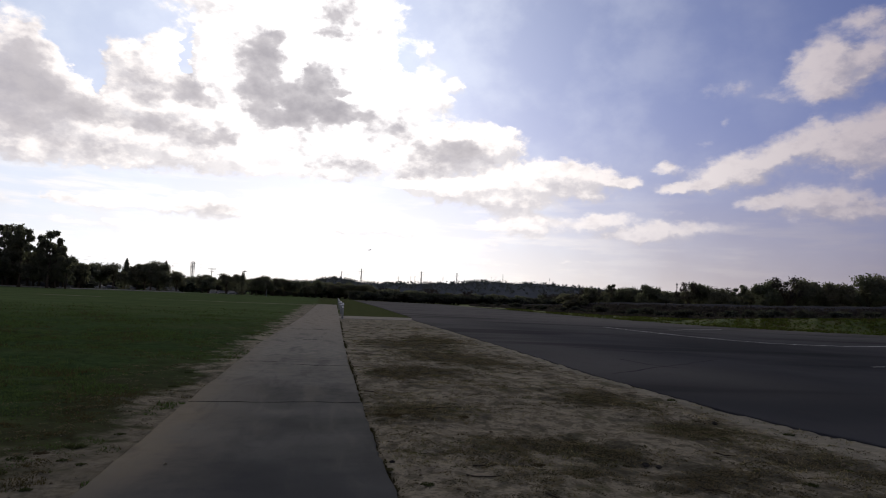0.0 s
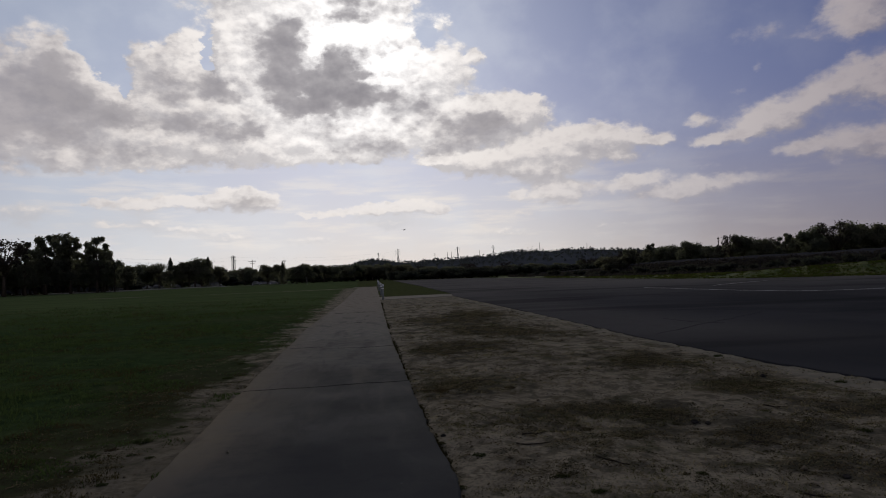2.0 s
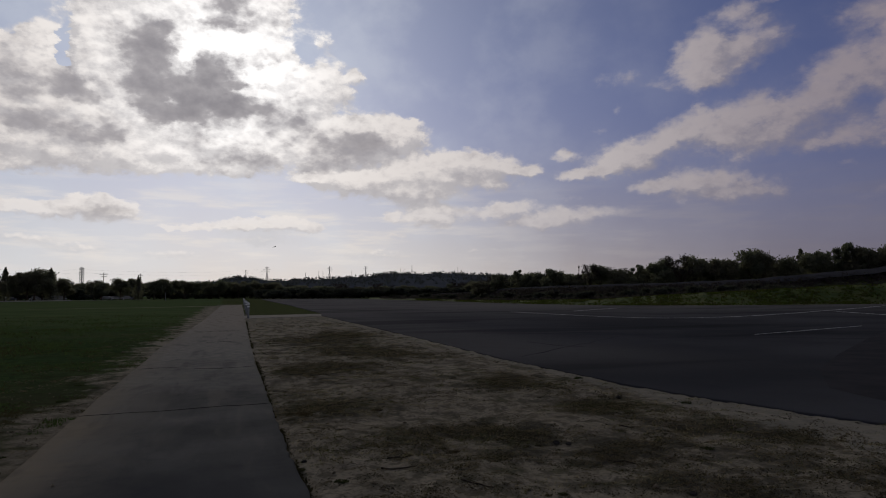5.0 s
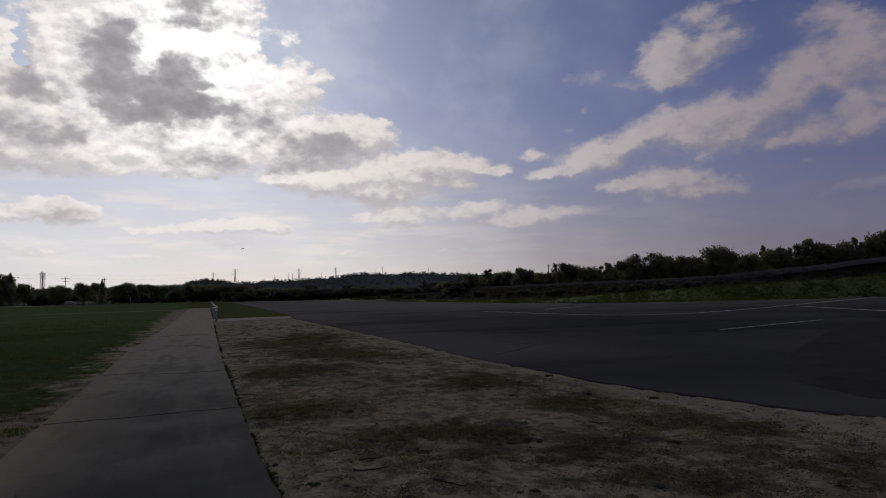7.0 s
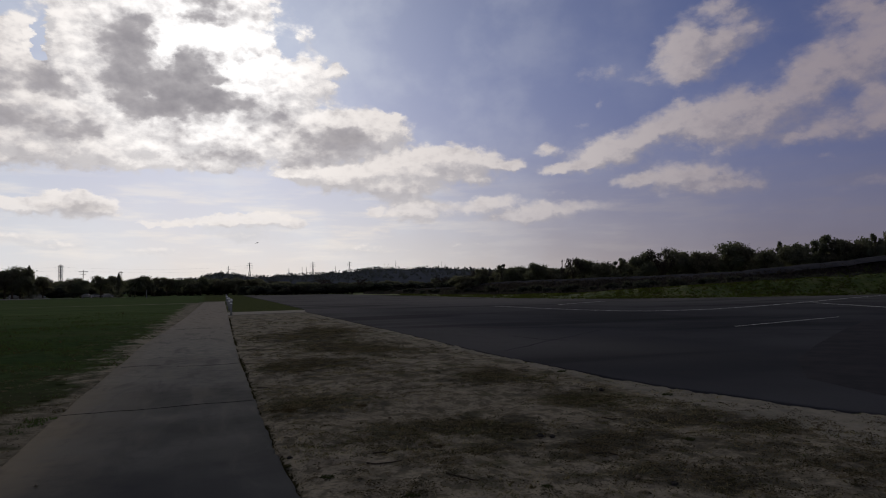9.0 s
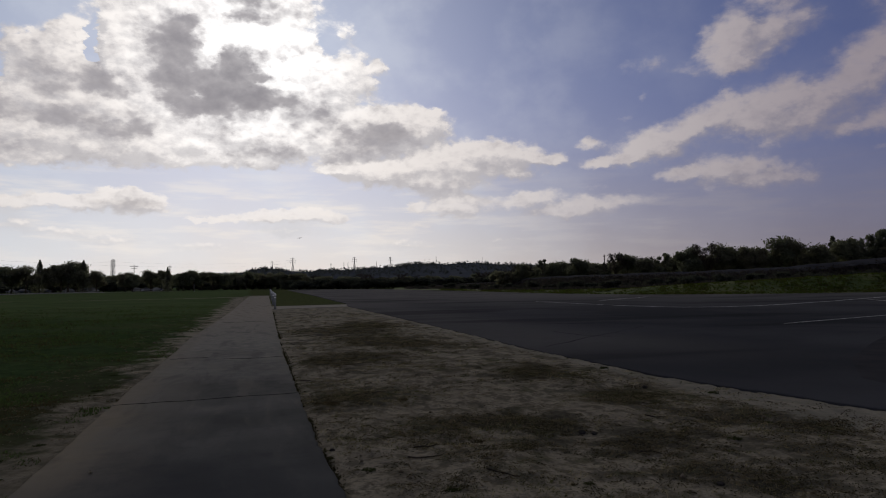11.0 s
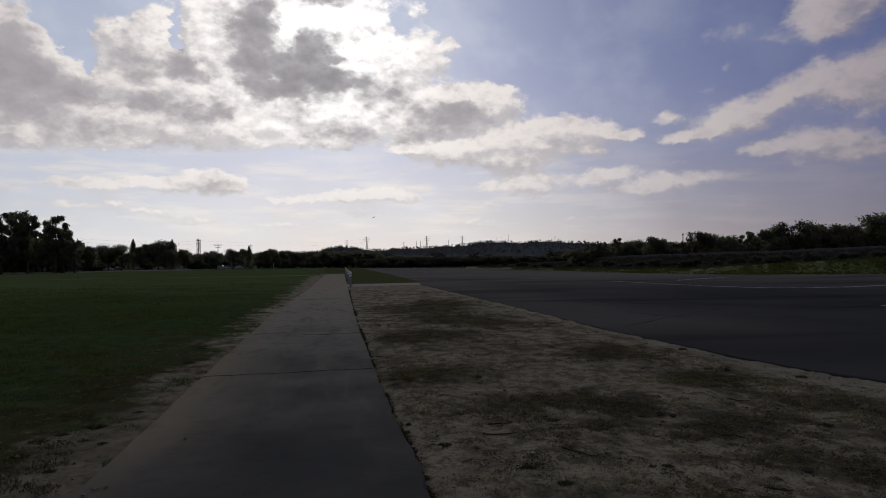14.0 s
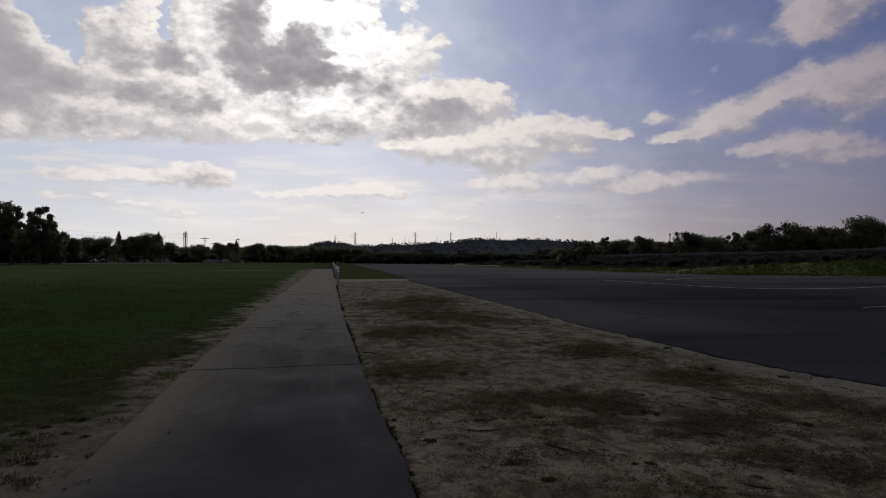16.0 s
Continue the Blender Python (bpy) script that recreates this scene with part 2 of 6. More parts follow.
    core = k.math("MULTIPLY_ADD", k.math("SUBTRACT", 0.36, tuft.outputs["Distance"]), 2.2, core)
    core = k.math("MULTIPLY_ADD", puff, 1.0, core)
    k.plug(out.inputs[0], cover)
    k.plug(out.inputs[1], core)
    return g


def build_world():
    w = bpy.data.worlds.new("sky")
    scene.world = w
    w.use_nodes = True
    w.node_tree.nodes.clear()
    k = Nodes(w.node_tree)
    d = k.put("ShaderNodeTexCoord").outputs["Generated"]
    x, y, z = k.split(d)
    az = k.math("DEGREES", k.math("ARCTAN2", x, y))
    el = k.math("DEGREES", k.math("ARCSINE", z))
    p = k.join(az, el, 0.0)
    field = cloud_field("cumulus", CLOUD_EAST + CLOUD_SUN + CLOUD_LOW + CLOUD_SKIRT + CLOUD_TAIL + CLOUD_WEST + CLOUD_WEST_LOW + CLOUD_HAZE, CLOUD_CORE + CORE_EAST + CORE_GAPS)
    here = k.put("ShaderNodeGroup", {"node_tree": field}, P=p)
    # the same field a little nearer the sun tells which flank of a cloud is lit
    ds = k.join(k.math("MULTIPLY", k.math("SUBTRACT", SUN_AZ, az), 0.030), k.math("ADD", 0.45, k.math("MULTIPLY", k.math("SUBTRACT", SUN_EL, el), 0.03)), 0.0)
    sunward = k.put("ShaderNodeGroup", {"node_tree": field}, P=k.vec("ADD", p, ds))
    relief = k.math("SUBTRACT", here.outputs[0], sunward.outputs[0])
    s = Vector((math.sin(radians(SUN_AZ)) * math.cos(radians(SUN_EL)), math.cos(radians(SUN_AZ)) * math.cos(radians(SUN_EL)), math.sin(radians(SUN_EL))))
    ang = k.math("DEGREES", k.math("ARCCOSINE", k.math("MINIMUM", k.vec("DOT_PRODUCT", d, tuple(s)), 0.99999)))
    near = k.math("POWER", 0.368, k.math("POWER", k.math("DIVIDE", ang, 7.5), 2.0))
    glow = k.math("POWER", 0.368, k.math("DIVIDE", ang, 15.0))
    sky = k.put("ShaderNodeTexSky")
    sky.sky_type, sky.sun_disc = "NISHITA", False
    sky.sun_elevation, sky.sun_rotation = radians(SUN_EL), radians(SUN_AZ)
    sky.altitude, sky.air_density, sky.dust_density, sky.ozone_density = 60.0, 1.0, 0.6, 2.5
    blue = k.vec("SCALE", sky.outputs[0])
    blue.node.inputs["Scale"].default_value = SKY_STRENGTH
    blue = k.vec("MULTIPLY", blue, (0.90, 0.81, 1.40))
    # haze that thickens to the horizon and round the sun
    low = k.math("POWER", 0.368, k.math("DIVIDE", k.math("MAXIMUM", el, 0.0), 5.2))
    side = k.smooth(k.math("ABSOLUTE", k.math("ADD", az, 3.0)), 6.0, 58.0)
    back = k.smooth(k.math("ABSOLUTE", az), 60.0, 120.0)
    haze_col = k.mix(side, (0.86, 0.765, 0.69), (0.172, 0.150, 0.184))
    mid = k.math("POWER", 0.368, k.math("POWER", k.math("DIVIDE", k.math("MAXIMUM", el, 0.0), 9.0), 1.6))
    air = k.mix(k.math("MULTIPLY", mid, 0.82), blue, k.mix(k.smooth(side, -0.05, 0.6), (0.80, 0.855, 0.905), (0.170, 0.156, 0.230)))
    air = k.mix(k.math("MULTIPLY", glow, 0.95), air, (0.66, 0.765, 0.85))
    air = k.mix(k.math("MULTIPLY", low, 0.92), air, haze_col)
    # milky air to the east of the sun
    air = k.mix(k.math("MULTIPLY", k.smooth(az, -24.0, -4.0, 0.38, 0.0), k.smooth(az, -60.0, -34.0)), air, (0.66, 0.74, 0.83))
    # thin sheets of cloud low over the horizon
    sheet = k.smooth(k.noise(k.vec("MULTIPLY", p, (0.16, 1.0, 1.0)), 0.85, 5.0, 0.55), 0.45, 0.68)
    sheet = k.math("MULTIPLY", sheet, k.math("MULTIPLY", k.smooth(el, 1.0, 3.0), k.smooth(el, 6.0, 11.0, 0.8, 0.0)))
    sheet = k.math("MULTIPLY", sheet, k.smooth(side, 0.08, 0.45, 1.0, 0.3))
    air = k.mix(sheet, air, k.mix(side, (0.93, 0.86, 0.80), (0.200, 0.178, 0.212)))
    # a thin uneven veil in the clear parts
    veil = k.smooth(k.noise(k.vec("MULTIPLY", p, (0.8, 1.0, 1.0)), 0.16, 5.0, 0.55), 0.38, 0.70, 0.0, 0.30)
    veil = k.math("MULTIPLY", veil, k.smooth(side, 0.0, 0.9, 1.0, 0.30))
    air = k.mix(veil, air, k.mix(side, (0.80, 0.84, 0.90), (0.29, 0.28, 0.36)))
    # flat hazy clouds with a bright upper rim
    flat = cloud_field("hazy_clouds", CLOUD_VEIL)
    dim = k.put("ShaderNodeGroup", {"node_tree": flat}, P=p).outputs[0]
    over = k.put("ShaderNodeGroup", {"node_tree": flat}, P=k.vec("ADD", p, (0.1, 0.34, 0.0))).outputs[0]
    crest = k.smooth(k.math("SUBTRACT", dim, over), 0.0, 0.50)
    layer = k.mix(crest, k.mix(side, (0.69, 0.675, 0.69), (0.19, 0.172, 0.205)), k.mix(side, (1.0, 0.935, 0.89), (0.225, 0.20, 0.228)))
    air = k.mix(k.math("MULTIPLY", k.math("MULTIPLY", k.smooth(dim, 0.14, 0.70), k.smooth(crest, 0.0, 0.6, 0.72, 1.0)), k.smooth(el, 1.5, 5.0, 0.35, 0.9)), air, layer)
    # clouds: thin parts shine, thick hearts and undersides are grey
    lit = k.smooth(relief, -0.40, 0.28)
    soft = k.math("MULTIPLY_ADD", k.math("MULTIPLY", side, k.math("SUBTRACT", 1.0, back)), 0.95, k.math("MULTIPLY_ADD", lit, -0.18, 0.62))
    edge = k.smooth(here.outputs[0], 0.16, soft)
    white = k.mix(side, (0.97, 0.91, 0.87), (0.312, 0.270, 0.304))
    grey = k.mix(side, (0.60, 0.575, 0.585), (0.225, 0.205, 0.258))
    # opposite the sun, unseen front-lit clouds are added bright to light the tree fronts
    white = k.mix(back, white, (0.85, 0.83, 0.80))
    grey = k.mix(back, grey, (0.50, 0.49, 0.50))
    white = k.mix(near, white, (1.60, 1.57, 1.55))
    grey = k.mix(near, grey, (1.05, 1.02, 1.01))
    body = k.mix(lit, grey, white)
    heart = k.smooth(k.math("MULTIPLY_ADD", lit, -0.10, here.outputs[1]), -0.05, 1.05)
    gloom = k.mix(lit, k.mix(near, (0.39, 0.37, 0.395), (0.30, 0.282, 0.306)), (0.44, 0.415, 0.43))
    body = k.mix(k.math("MULTIPLY", heart, k.smooth(side, 0.0, 0.5, 0.95, 0.55)), body, k.mix(k.smooth(side, 0.0, 0.6), gloom, (0.225, 0.205, 0.255)))
    deepest = k.smooth(here.outputs[1], 0.75, 1.9, 0.0, k.smooth(side, 0.0, 0.4, 0.55, 0.0))
    body = k.mix(deepest, body, (0.225, 0.21, 0.235))
    body = k.mix(k.math("MULTIPLY", low, 0.45), body, haze_col)
    out = k.mix(k.math("MULTIPLY", edge, k.smooth(el, 3.0, 10.0, 0.60, 0.97)), air, body)
    out = k.mix(k.math("MULTIPLY", back, 0.05), out, (0.10, 0.12, 0.20))
    # below the horizon: dull earth
    out = k.mix(k.smooth(el, -2.0, -0.2), (0.05, 0.05, 0.045), out)
    bg = k.put("ShaderNodeBackground", None, Color=out, Strength=1.0)
    k.plug(k.put("ShaderNodeOutputWorld").inputs[0], bg.outputs[0])
    w.cycles.sampling_method = "MANUAL"
    w.cycles.sample_map_resolution = 1024
    lamp = bpy.data.lights.new("sun", "SUN")
    lamp.energy, lamp.angle, lamp.color = SUN_POWER, radians(12), (1.0, 0.90, 0.74)
    ob = new("sun", lamp)
    ob.matrix_world = look(s * 100, (0, 0, 0))


SKY_STRENGTH, SUN_POWER = 0.033, 0.7
build_world()


# ---------------------------------------------------------------- mesh helpers
def value_noise(x, y, seed=0):
    """Smooth value noise on arrays, about -1 to 1."""
    xi, yi = np.floor(x).astype(np.int64), np.floor(y).astype(np.int64)
    fx, fy = x - xi, y - yi
    fx, fy = fx * fx * (3 - 2 * fx), fy * fy * (3 - 2 * fy)

    def h(a, b):
        v = (a * 374761393 + b * 668265263 + seed * 974634777) & 0xFFFFFFFF
        v = ((v ^ (v >> 13)) * 1274126177) & 0xFFFFFFFF
        return ((v ^ (v >> 16)) & 0xFFFF) / 32767.5 - 1

    return (h(xi, yi) * (1 - fx) + h(xi + 1, yi) * fx) * (1 - fy) + (h(xi, yi + 1) * (1 - fx) + h(xi + 1, yi + 1) * fx) * fy


def fbm(x, y, octaves=4, seed=0):
    t, a = 0.0, 1.0
    for o in range(octaves):
        t = t + a * value_noise(x * 2 ** o, y * 2 ** o, seed + o)
        a *= 0.5
    return t


class Shape:
    """Vertices and faces of one mesh."""

    def __init__(self):
        self.v, self.f = [], []

    def add(self, verts, faces):
        n = len(self.v)
        self.v += [tuple(p) for p in verts]
        self.f += [tuple(i + n for i in q) for q in faces]
        return self

    def box(self, x0, x1, y0, y1, z0, z1, taper=0.0):
        t = taper
        v = [(x0, y0, z0), (x1, y0, z0), (x1, y1, z0), (x0, y1, z0), (x0 + t, y0 + t, z1), (x1 - t, y0 + t, z1), (x1 - t, y1 - t, z1), (x0 + t, y1 - t, z1)]
        return self.add(v, [(3, 2, 1, 0), (4, 5, 6, 7), (0, 1, 5, 4), (1, 2, 6, 5), (2, 3, 7, 6), (3, 0, 4, 7)])

    def tube(self, pts, radii, sides=6, cap=True):
        pts = [Vector(p) for p in pts]
        rings = []
        for i, p in enumerate(pts):
            d = (pts[min(i + 1, len(pts) - 1)] - pts[max(i - 1, 0)]).normalized()
            a = d.cross(Vector((0.31, 0.95, 0.08)))
            a = (a if a.length > 0.05 else d.cross(Vector((1, 0, 0)))).normalized()
            b = d.cross(a)
            rings.append([p + radii[i] * (a * math.cos(2 * math.pi * s / sides) + b * math.sin(2 * math.pi * s / sides)) for s in range(sides)])
        v = [q for ring in rings for q in ring]
        f = []
        for i in range(len(pts) - 1):
            for s in range(sides):
                u = (s + 1) % sides
                f.append((i * sides + s, i * sides + u, (i + 1) * sides + u, (i + 1) * sides + s))
        if cap:
            f.append(tuple(reversed(range(sides))))
            f.append(tuple((len(pts) - 1) * sides + s for s in range(sides)))
        return self.add(v, f)


def part(name, shape, material, parent=None, label="", smooth=False):
    me = bpy.data.meshes.new(name)
    me.from_pydata(shape.v, [], shape.f)
    me.materials.append(material)
    if smooth:
        me.polygons.foreach_set("use_smooth", [True] * len(me.polygons))
    me.update()
    ob = new(name, me)
    if parent is not None:
        ob.parent = parent
    if label:
        ob["label"] = label
    return ob


def big_mesh(name, verts, quads, material):
    """A large mesh from arrays of vertices and of triangles or quads."""
    me = bpy.data.meshes.new(name)
    verts, quads = np.asarray(verts, np.float32), np.asarray(quads, np.int32)
    n, c = quads.shape
    me.vertices.add(len(verts))
    me.vertices.foreach_set("co", verts.ravel())
    me.loops.add(n * c)
    me.loops.foreach_set("vertex_index", quads.ravel())
    me.polygons.add(n)
    me.polygons.foreach_set("loop_start", np.arange(0, n * c, c, dtype=np.int32))
    me.materials.append(material)
    me.update(calc_edges=True)
    return new(name, me)


# ---------------------------------------------------------------- materials
def material(name):
    m = bpy.data.materials.new(name)
    m.use_nodes = True
    m.node_tree.nodes.clear()
    k = Nodes(m.node_tree)
    b = k.put("ShaderNodeBsdfPrincipled")
    k.plug(k.put("ShaderNodeOutputMaterial").inputs[0], b.outputs[0])
    k.bsdf = b
    k.pos = k.put("ShaderNodeNewGeometry").outputs["Position"]
    return m, k


def finish(k, color, rough=0.8, bump=None, strength=0.4, distance=0.02, metal=0.0, spec=0.5):
    k.plug(k.bsdf.inputs["Base Color"], color)
    k.plug(k.bsdf.inputs["Roughness"], rough)
    k.plug(k.bsdf.inputs["Metallic"], metal)
    k.plug(k.bsdf.inputs["Specular IOR Level"], spec)
    if bump is not None:
        n = k.put("ShaderNodeBump", None, Strength=strength, Distance=distance, Height=bump)
        k.plug(k.bsdf.inputs["Normal"], n.outputs[0])


# places where dead grass has matted thickly: x, y, half width, half depth
MATS = [(1.14, 9.55, 0.35, 0.7), (1.8, 9.9, 0.4, 0.6), (2.57, 7.66, 0.55, 0.32), (3.05, 7.35, 0.5, 0.35), (3.4, 6.95, 0.4, 0.3), (4.98, 8.19, 0.4, 0.4), (3.63, 19.1, 1.2, 1.3), (3.3, 23.4, 1.4, 2.2), (4.4, 17.2, 0.9, 1.0), (1.6, 14.3, 0.5, 1.0), (2.6, 15.0, 0.7, 0.9), (3.8, 5.9, 0.4, 0.3), (3.7, 4.9, 0.4, 0.25), (5.2, 11.5, 0.5, 0.8), (4.6, 26.5, 1.0, 2.0), (5.73, 6.7, 0.4, 0.35), (6.2, 5.95, 0.45, 0.3), (4.2, 4.55, 0.3, 0.18), (5.65, 4.43, 0.4, 0.22), (5.4, 8.6, 0.4, 0.4), (2.7, 6.25, 0.35, 0.2), (4.7, 10.9, 0.5, 0.5), (4.4, 6.2, 0.35, 0.2)]


# bare sand between them
BARE = [(1.25, 6.4, 0.35, 0.7), (1.0, 5.4, 0.3, 0.5), (2.1, 4.9, 0.6, 0.35), (0.95, 8.3, 0.2, 0.6), (2.9, 5.4, 0.5, 0.3), (2.2, 11.0, 0.5, 0.7), (3.4, 9.3, 0.6, 0.5), (4.2, 7.6, 0.4, 0.4), (3.2, 4.6, 0.3, 0.25)]


def ground_material():
    """Mown turf on one side of the path, worn sandy soil with thin dry grass on the other."""
    m, k = material("ground_soil_and_turf")
    p = k.pos
    x, y, _ = k.split(p)
    n1 = k.noise(p, 0.55, 5.0, 0.6)
    n2 = k.noise(p, 2.6, 5.0, 0.62)
    n3 = k.noise(p, 14.0, 4.0, 0.65)
    n4 = k.noise(p, 55.0, 3.0, 0.6)
    wide = k.noise(p, 0.09, 3.0, 0.5)
    # turf
    turf = k.mix(k.smooth(n2, 0.3, 0.72), (0.020, 0.034, 0.014), (0.052, 0.080, 0.030))
    turf = k.mix(k.smooth(n1, 0.50, 0.72, 0.0, 0.4), turf, (0.052, 0.050, 0.026))
    turf = k.mix(k.smooth(n3, 0.35, 0.75, 0.0, 0.6), turf, (0.014, 0.024, 0.012))
    turf = k.mix(k.smooth(wide, 0.45, 0.7, 0.0, 0.5), turf, (0.036, 0.062, 0.024))
    wave = k.noise(k.vec("MULTIPLY", p, (0.30, 0.9, 1.0)), 0.42, 5.0, 0.6)
    # veiling glare over the far turf, painted as a paler colour with distance
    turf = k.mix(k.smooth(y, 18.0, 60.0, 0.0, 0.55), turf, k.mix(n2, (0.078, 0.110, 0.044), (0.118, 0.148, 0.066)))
    turf = k.mix(k.smooth(wave, 0.44, 0.62, 0.0, 0.5), turf, (0.030, 0.050, 0.020))
    turf = k.mix(k.smooth(k.noise(k.vec("MULTIPLY", p, (0.5, 1.0, 1.0)), 0.23, 6.0, 0.62), 0.50, 0.66, 0.0, 0.4), turf, (0.062, 0.064, 0.032))
    # sandy soil
    sand = k.mix(k.smooth(n2, 0.3, 0.7), (0.156, 0.136, 0.100), (0.236, 0.208, 0.155))
    sand = k.mix(k.smooth(n4, 0.35, 0.75, 0.0, 0.5), sand, (0.105, 0.094, 0.068))
    sand = k.mix(k.smooth(k.noise(k.vec("MULTIPLY", p, (1.0, 0.75, 1.0)), 5.0, 6.0, 0.66), 0.47, 0.60, 0.0, 0.78), sand, k.mix(n3, (0.042, 0.039, 0.029), (0.088, 0.080, 0.058)))
    sand = k.mix(k.smooth(k.noise(p, 24.0, 3.0, 0.6), 0.50, 0.66, 0.0, 0.55), sand, (0.062, 0.058, 0.042))
    # far sand painted lighter to make up for brightness falling off
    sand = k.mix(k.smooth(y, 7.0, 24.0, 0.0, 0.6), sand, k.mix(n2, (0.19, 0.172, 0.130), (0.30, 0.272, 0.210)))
    # dead grass and litter lying in drifts
    drift = k.noise(k.vec("MULTIPLY", p, (1.5, 0.85, 1.0)), 1.2, 7.0, 0.66)
    drift = k.math("MULTIPLY_ADD", n3, 0.30, k.math("MULTIPLY", drift, 0.75))
    pw = k.vec("MULTIPLY_ADD", k.vec("SUBTRACT", k.noise(p, 2.2, 4.0, 0.6, color=True), (0.5, 0.5, 0.5)), (1.5, 1.7, 0), p)
    for mx, my, sx, sy in MATS:
        d = k.vec("MULTIPLY_ADD", pw, (1 / sx, 1 / sy, 0), (-mx / sx, -my / sy, 0))
        drift = k.math("MULTIPLY_ADD", k.math("POWER", 0.368, k.vec("DOT_PRODUCT", d, d)), 0.20, drift)
    for mx, my, sx, sy in BARE:
        d = k.vec("MULTIPLY_ADD", pw, (1 / sx, 1 / sy, 0), (-mx / sx, -my / sy, 0))
        drift = k.math("MULTIPLY_ADD", k.math("POWER", 0.368, k.vec("DOT_PRODUCT", d, d)), -0.16, drift)
    dead = k.mix(k.smooth(n3, 0.3, 0.7), (0.026, 0.025, 0.019), (0.074, 0.068, 0.050))
    dead = k.mix(k.smooth(n1, 0.48, 0.64, 0.0, 0.6), dead, (0.048, 0.052, 0.020))
    verge = k.mix(k.smooth(drift, 0.47, 0.67, 0.0, 0.95), sand, dead)
    # where turf begins, left of the path: a ragged line beyond a worn shoulder
    edge = k.math("ADD", x, k.math("MULTIPLY_ADD", k.math("SUBTRACT", n1, 0.5), 3.2, k.math("MULTIPLY", k.math("SUBTRACT", n2, 0.5), 1.7)))
    edge = k.math("ADD", edge, k.smooth(y, 8.0, 17.0, -0.30, -0.5))
    left = k.math("MAXIMUM", k.smooth(edge, -3.0, -2.35, 1.0, 0.0), k.smooth(y, 98.0, 106.0))
    # trampled brown grass where the turf thins out
    worn = k.math("MULTIPLY", k.math("MULTIPLY", k.smooth(edge, -4.9, -3.2), k.smooth(y, 11.0, 17.0, 1.0, 0.15)), k.smooth(n3, 0.25, 0.5))
    turf = k.mix(k.math("MULTIPLY", worn, 0.6), turf, (0.046, 0.038, 0.024))
    brown = k.mix(k.smooth(n3, 0.3, 0.7), (0.070, 0.062, 0.045), (0.140, 0.126, 0.094))
    verge = k.mix(k.math("MULTIPLY", k.smooth(x, -1.9, -1.6, 0.6, 0.0), k.smooth(y, 7.0, 13.0, 1.0, 0.0)), verge, brown)
    color = k.mix(left, verge, turf)
    # the triangle past the cross walk, and all beyond, is grass again
    far = k.smooth(k.math("MULTIPLY_ADD", k.math("SUBTRACT", n1, 0.5), 6.0, y), 49.0, 53.0)
    rough_turf = k.mix(k.smooth(n2, 0.35, 0.7), (0.038, 0.050, 0.020), (0.078, 0.080, 0.038))
    rough_turf = k.mix(k.smooth(n1, 0.45, 0.7, 0.0, 0.6), rough_turf, (0.055, 0.068, 0.024))
    right = k.smooth(x, -1.0, 0.2)
    color = k.mix(k.math("MULTIPLY", far, right), color, rough_turf)
    # pale sand washed up along the tarmac's edge
    rim = k.math("MULTIPLY", k.smooth(k.math("MULTIPLY_ADD", k.math("SUBTRACT", n2, 0.5), 0.5, x), 6.22, 6.42), k.smooth(y, 40.0, 48.0, 1.0, 0.0))
    color = k.mix(k.math("MULTIPLY", rim, k.smooth(x, 7.4, 8.5, 0.6, 0.0)), color, (0.20, 0.186, 0.150))
    h = k.math("ADD", k.math("MULTIPLY", n3, 0.6), k.math("MULTIPLY", n4, 0.4))
    h = k.math("ADD", h, k.math("MULTIPLY", n2, 0.8))
    finish(k, color, 1.0, h, 0.6, 0.02, spec=0.0)
    return m


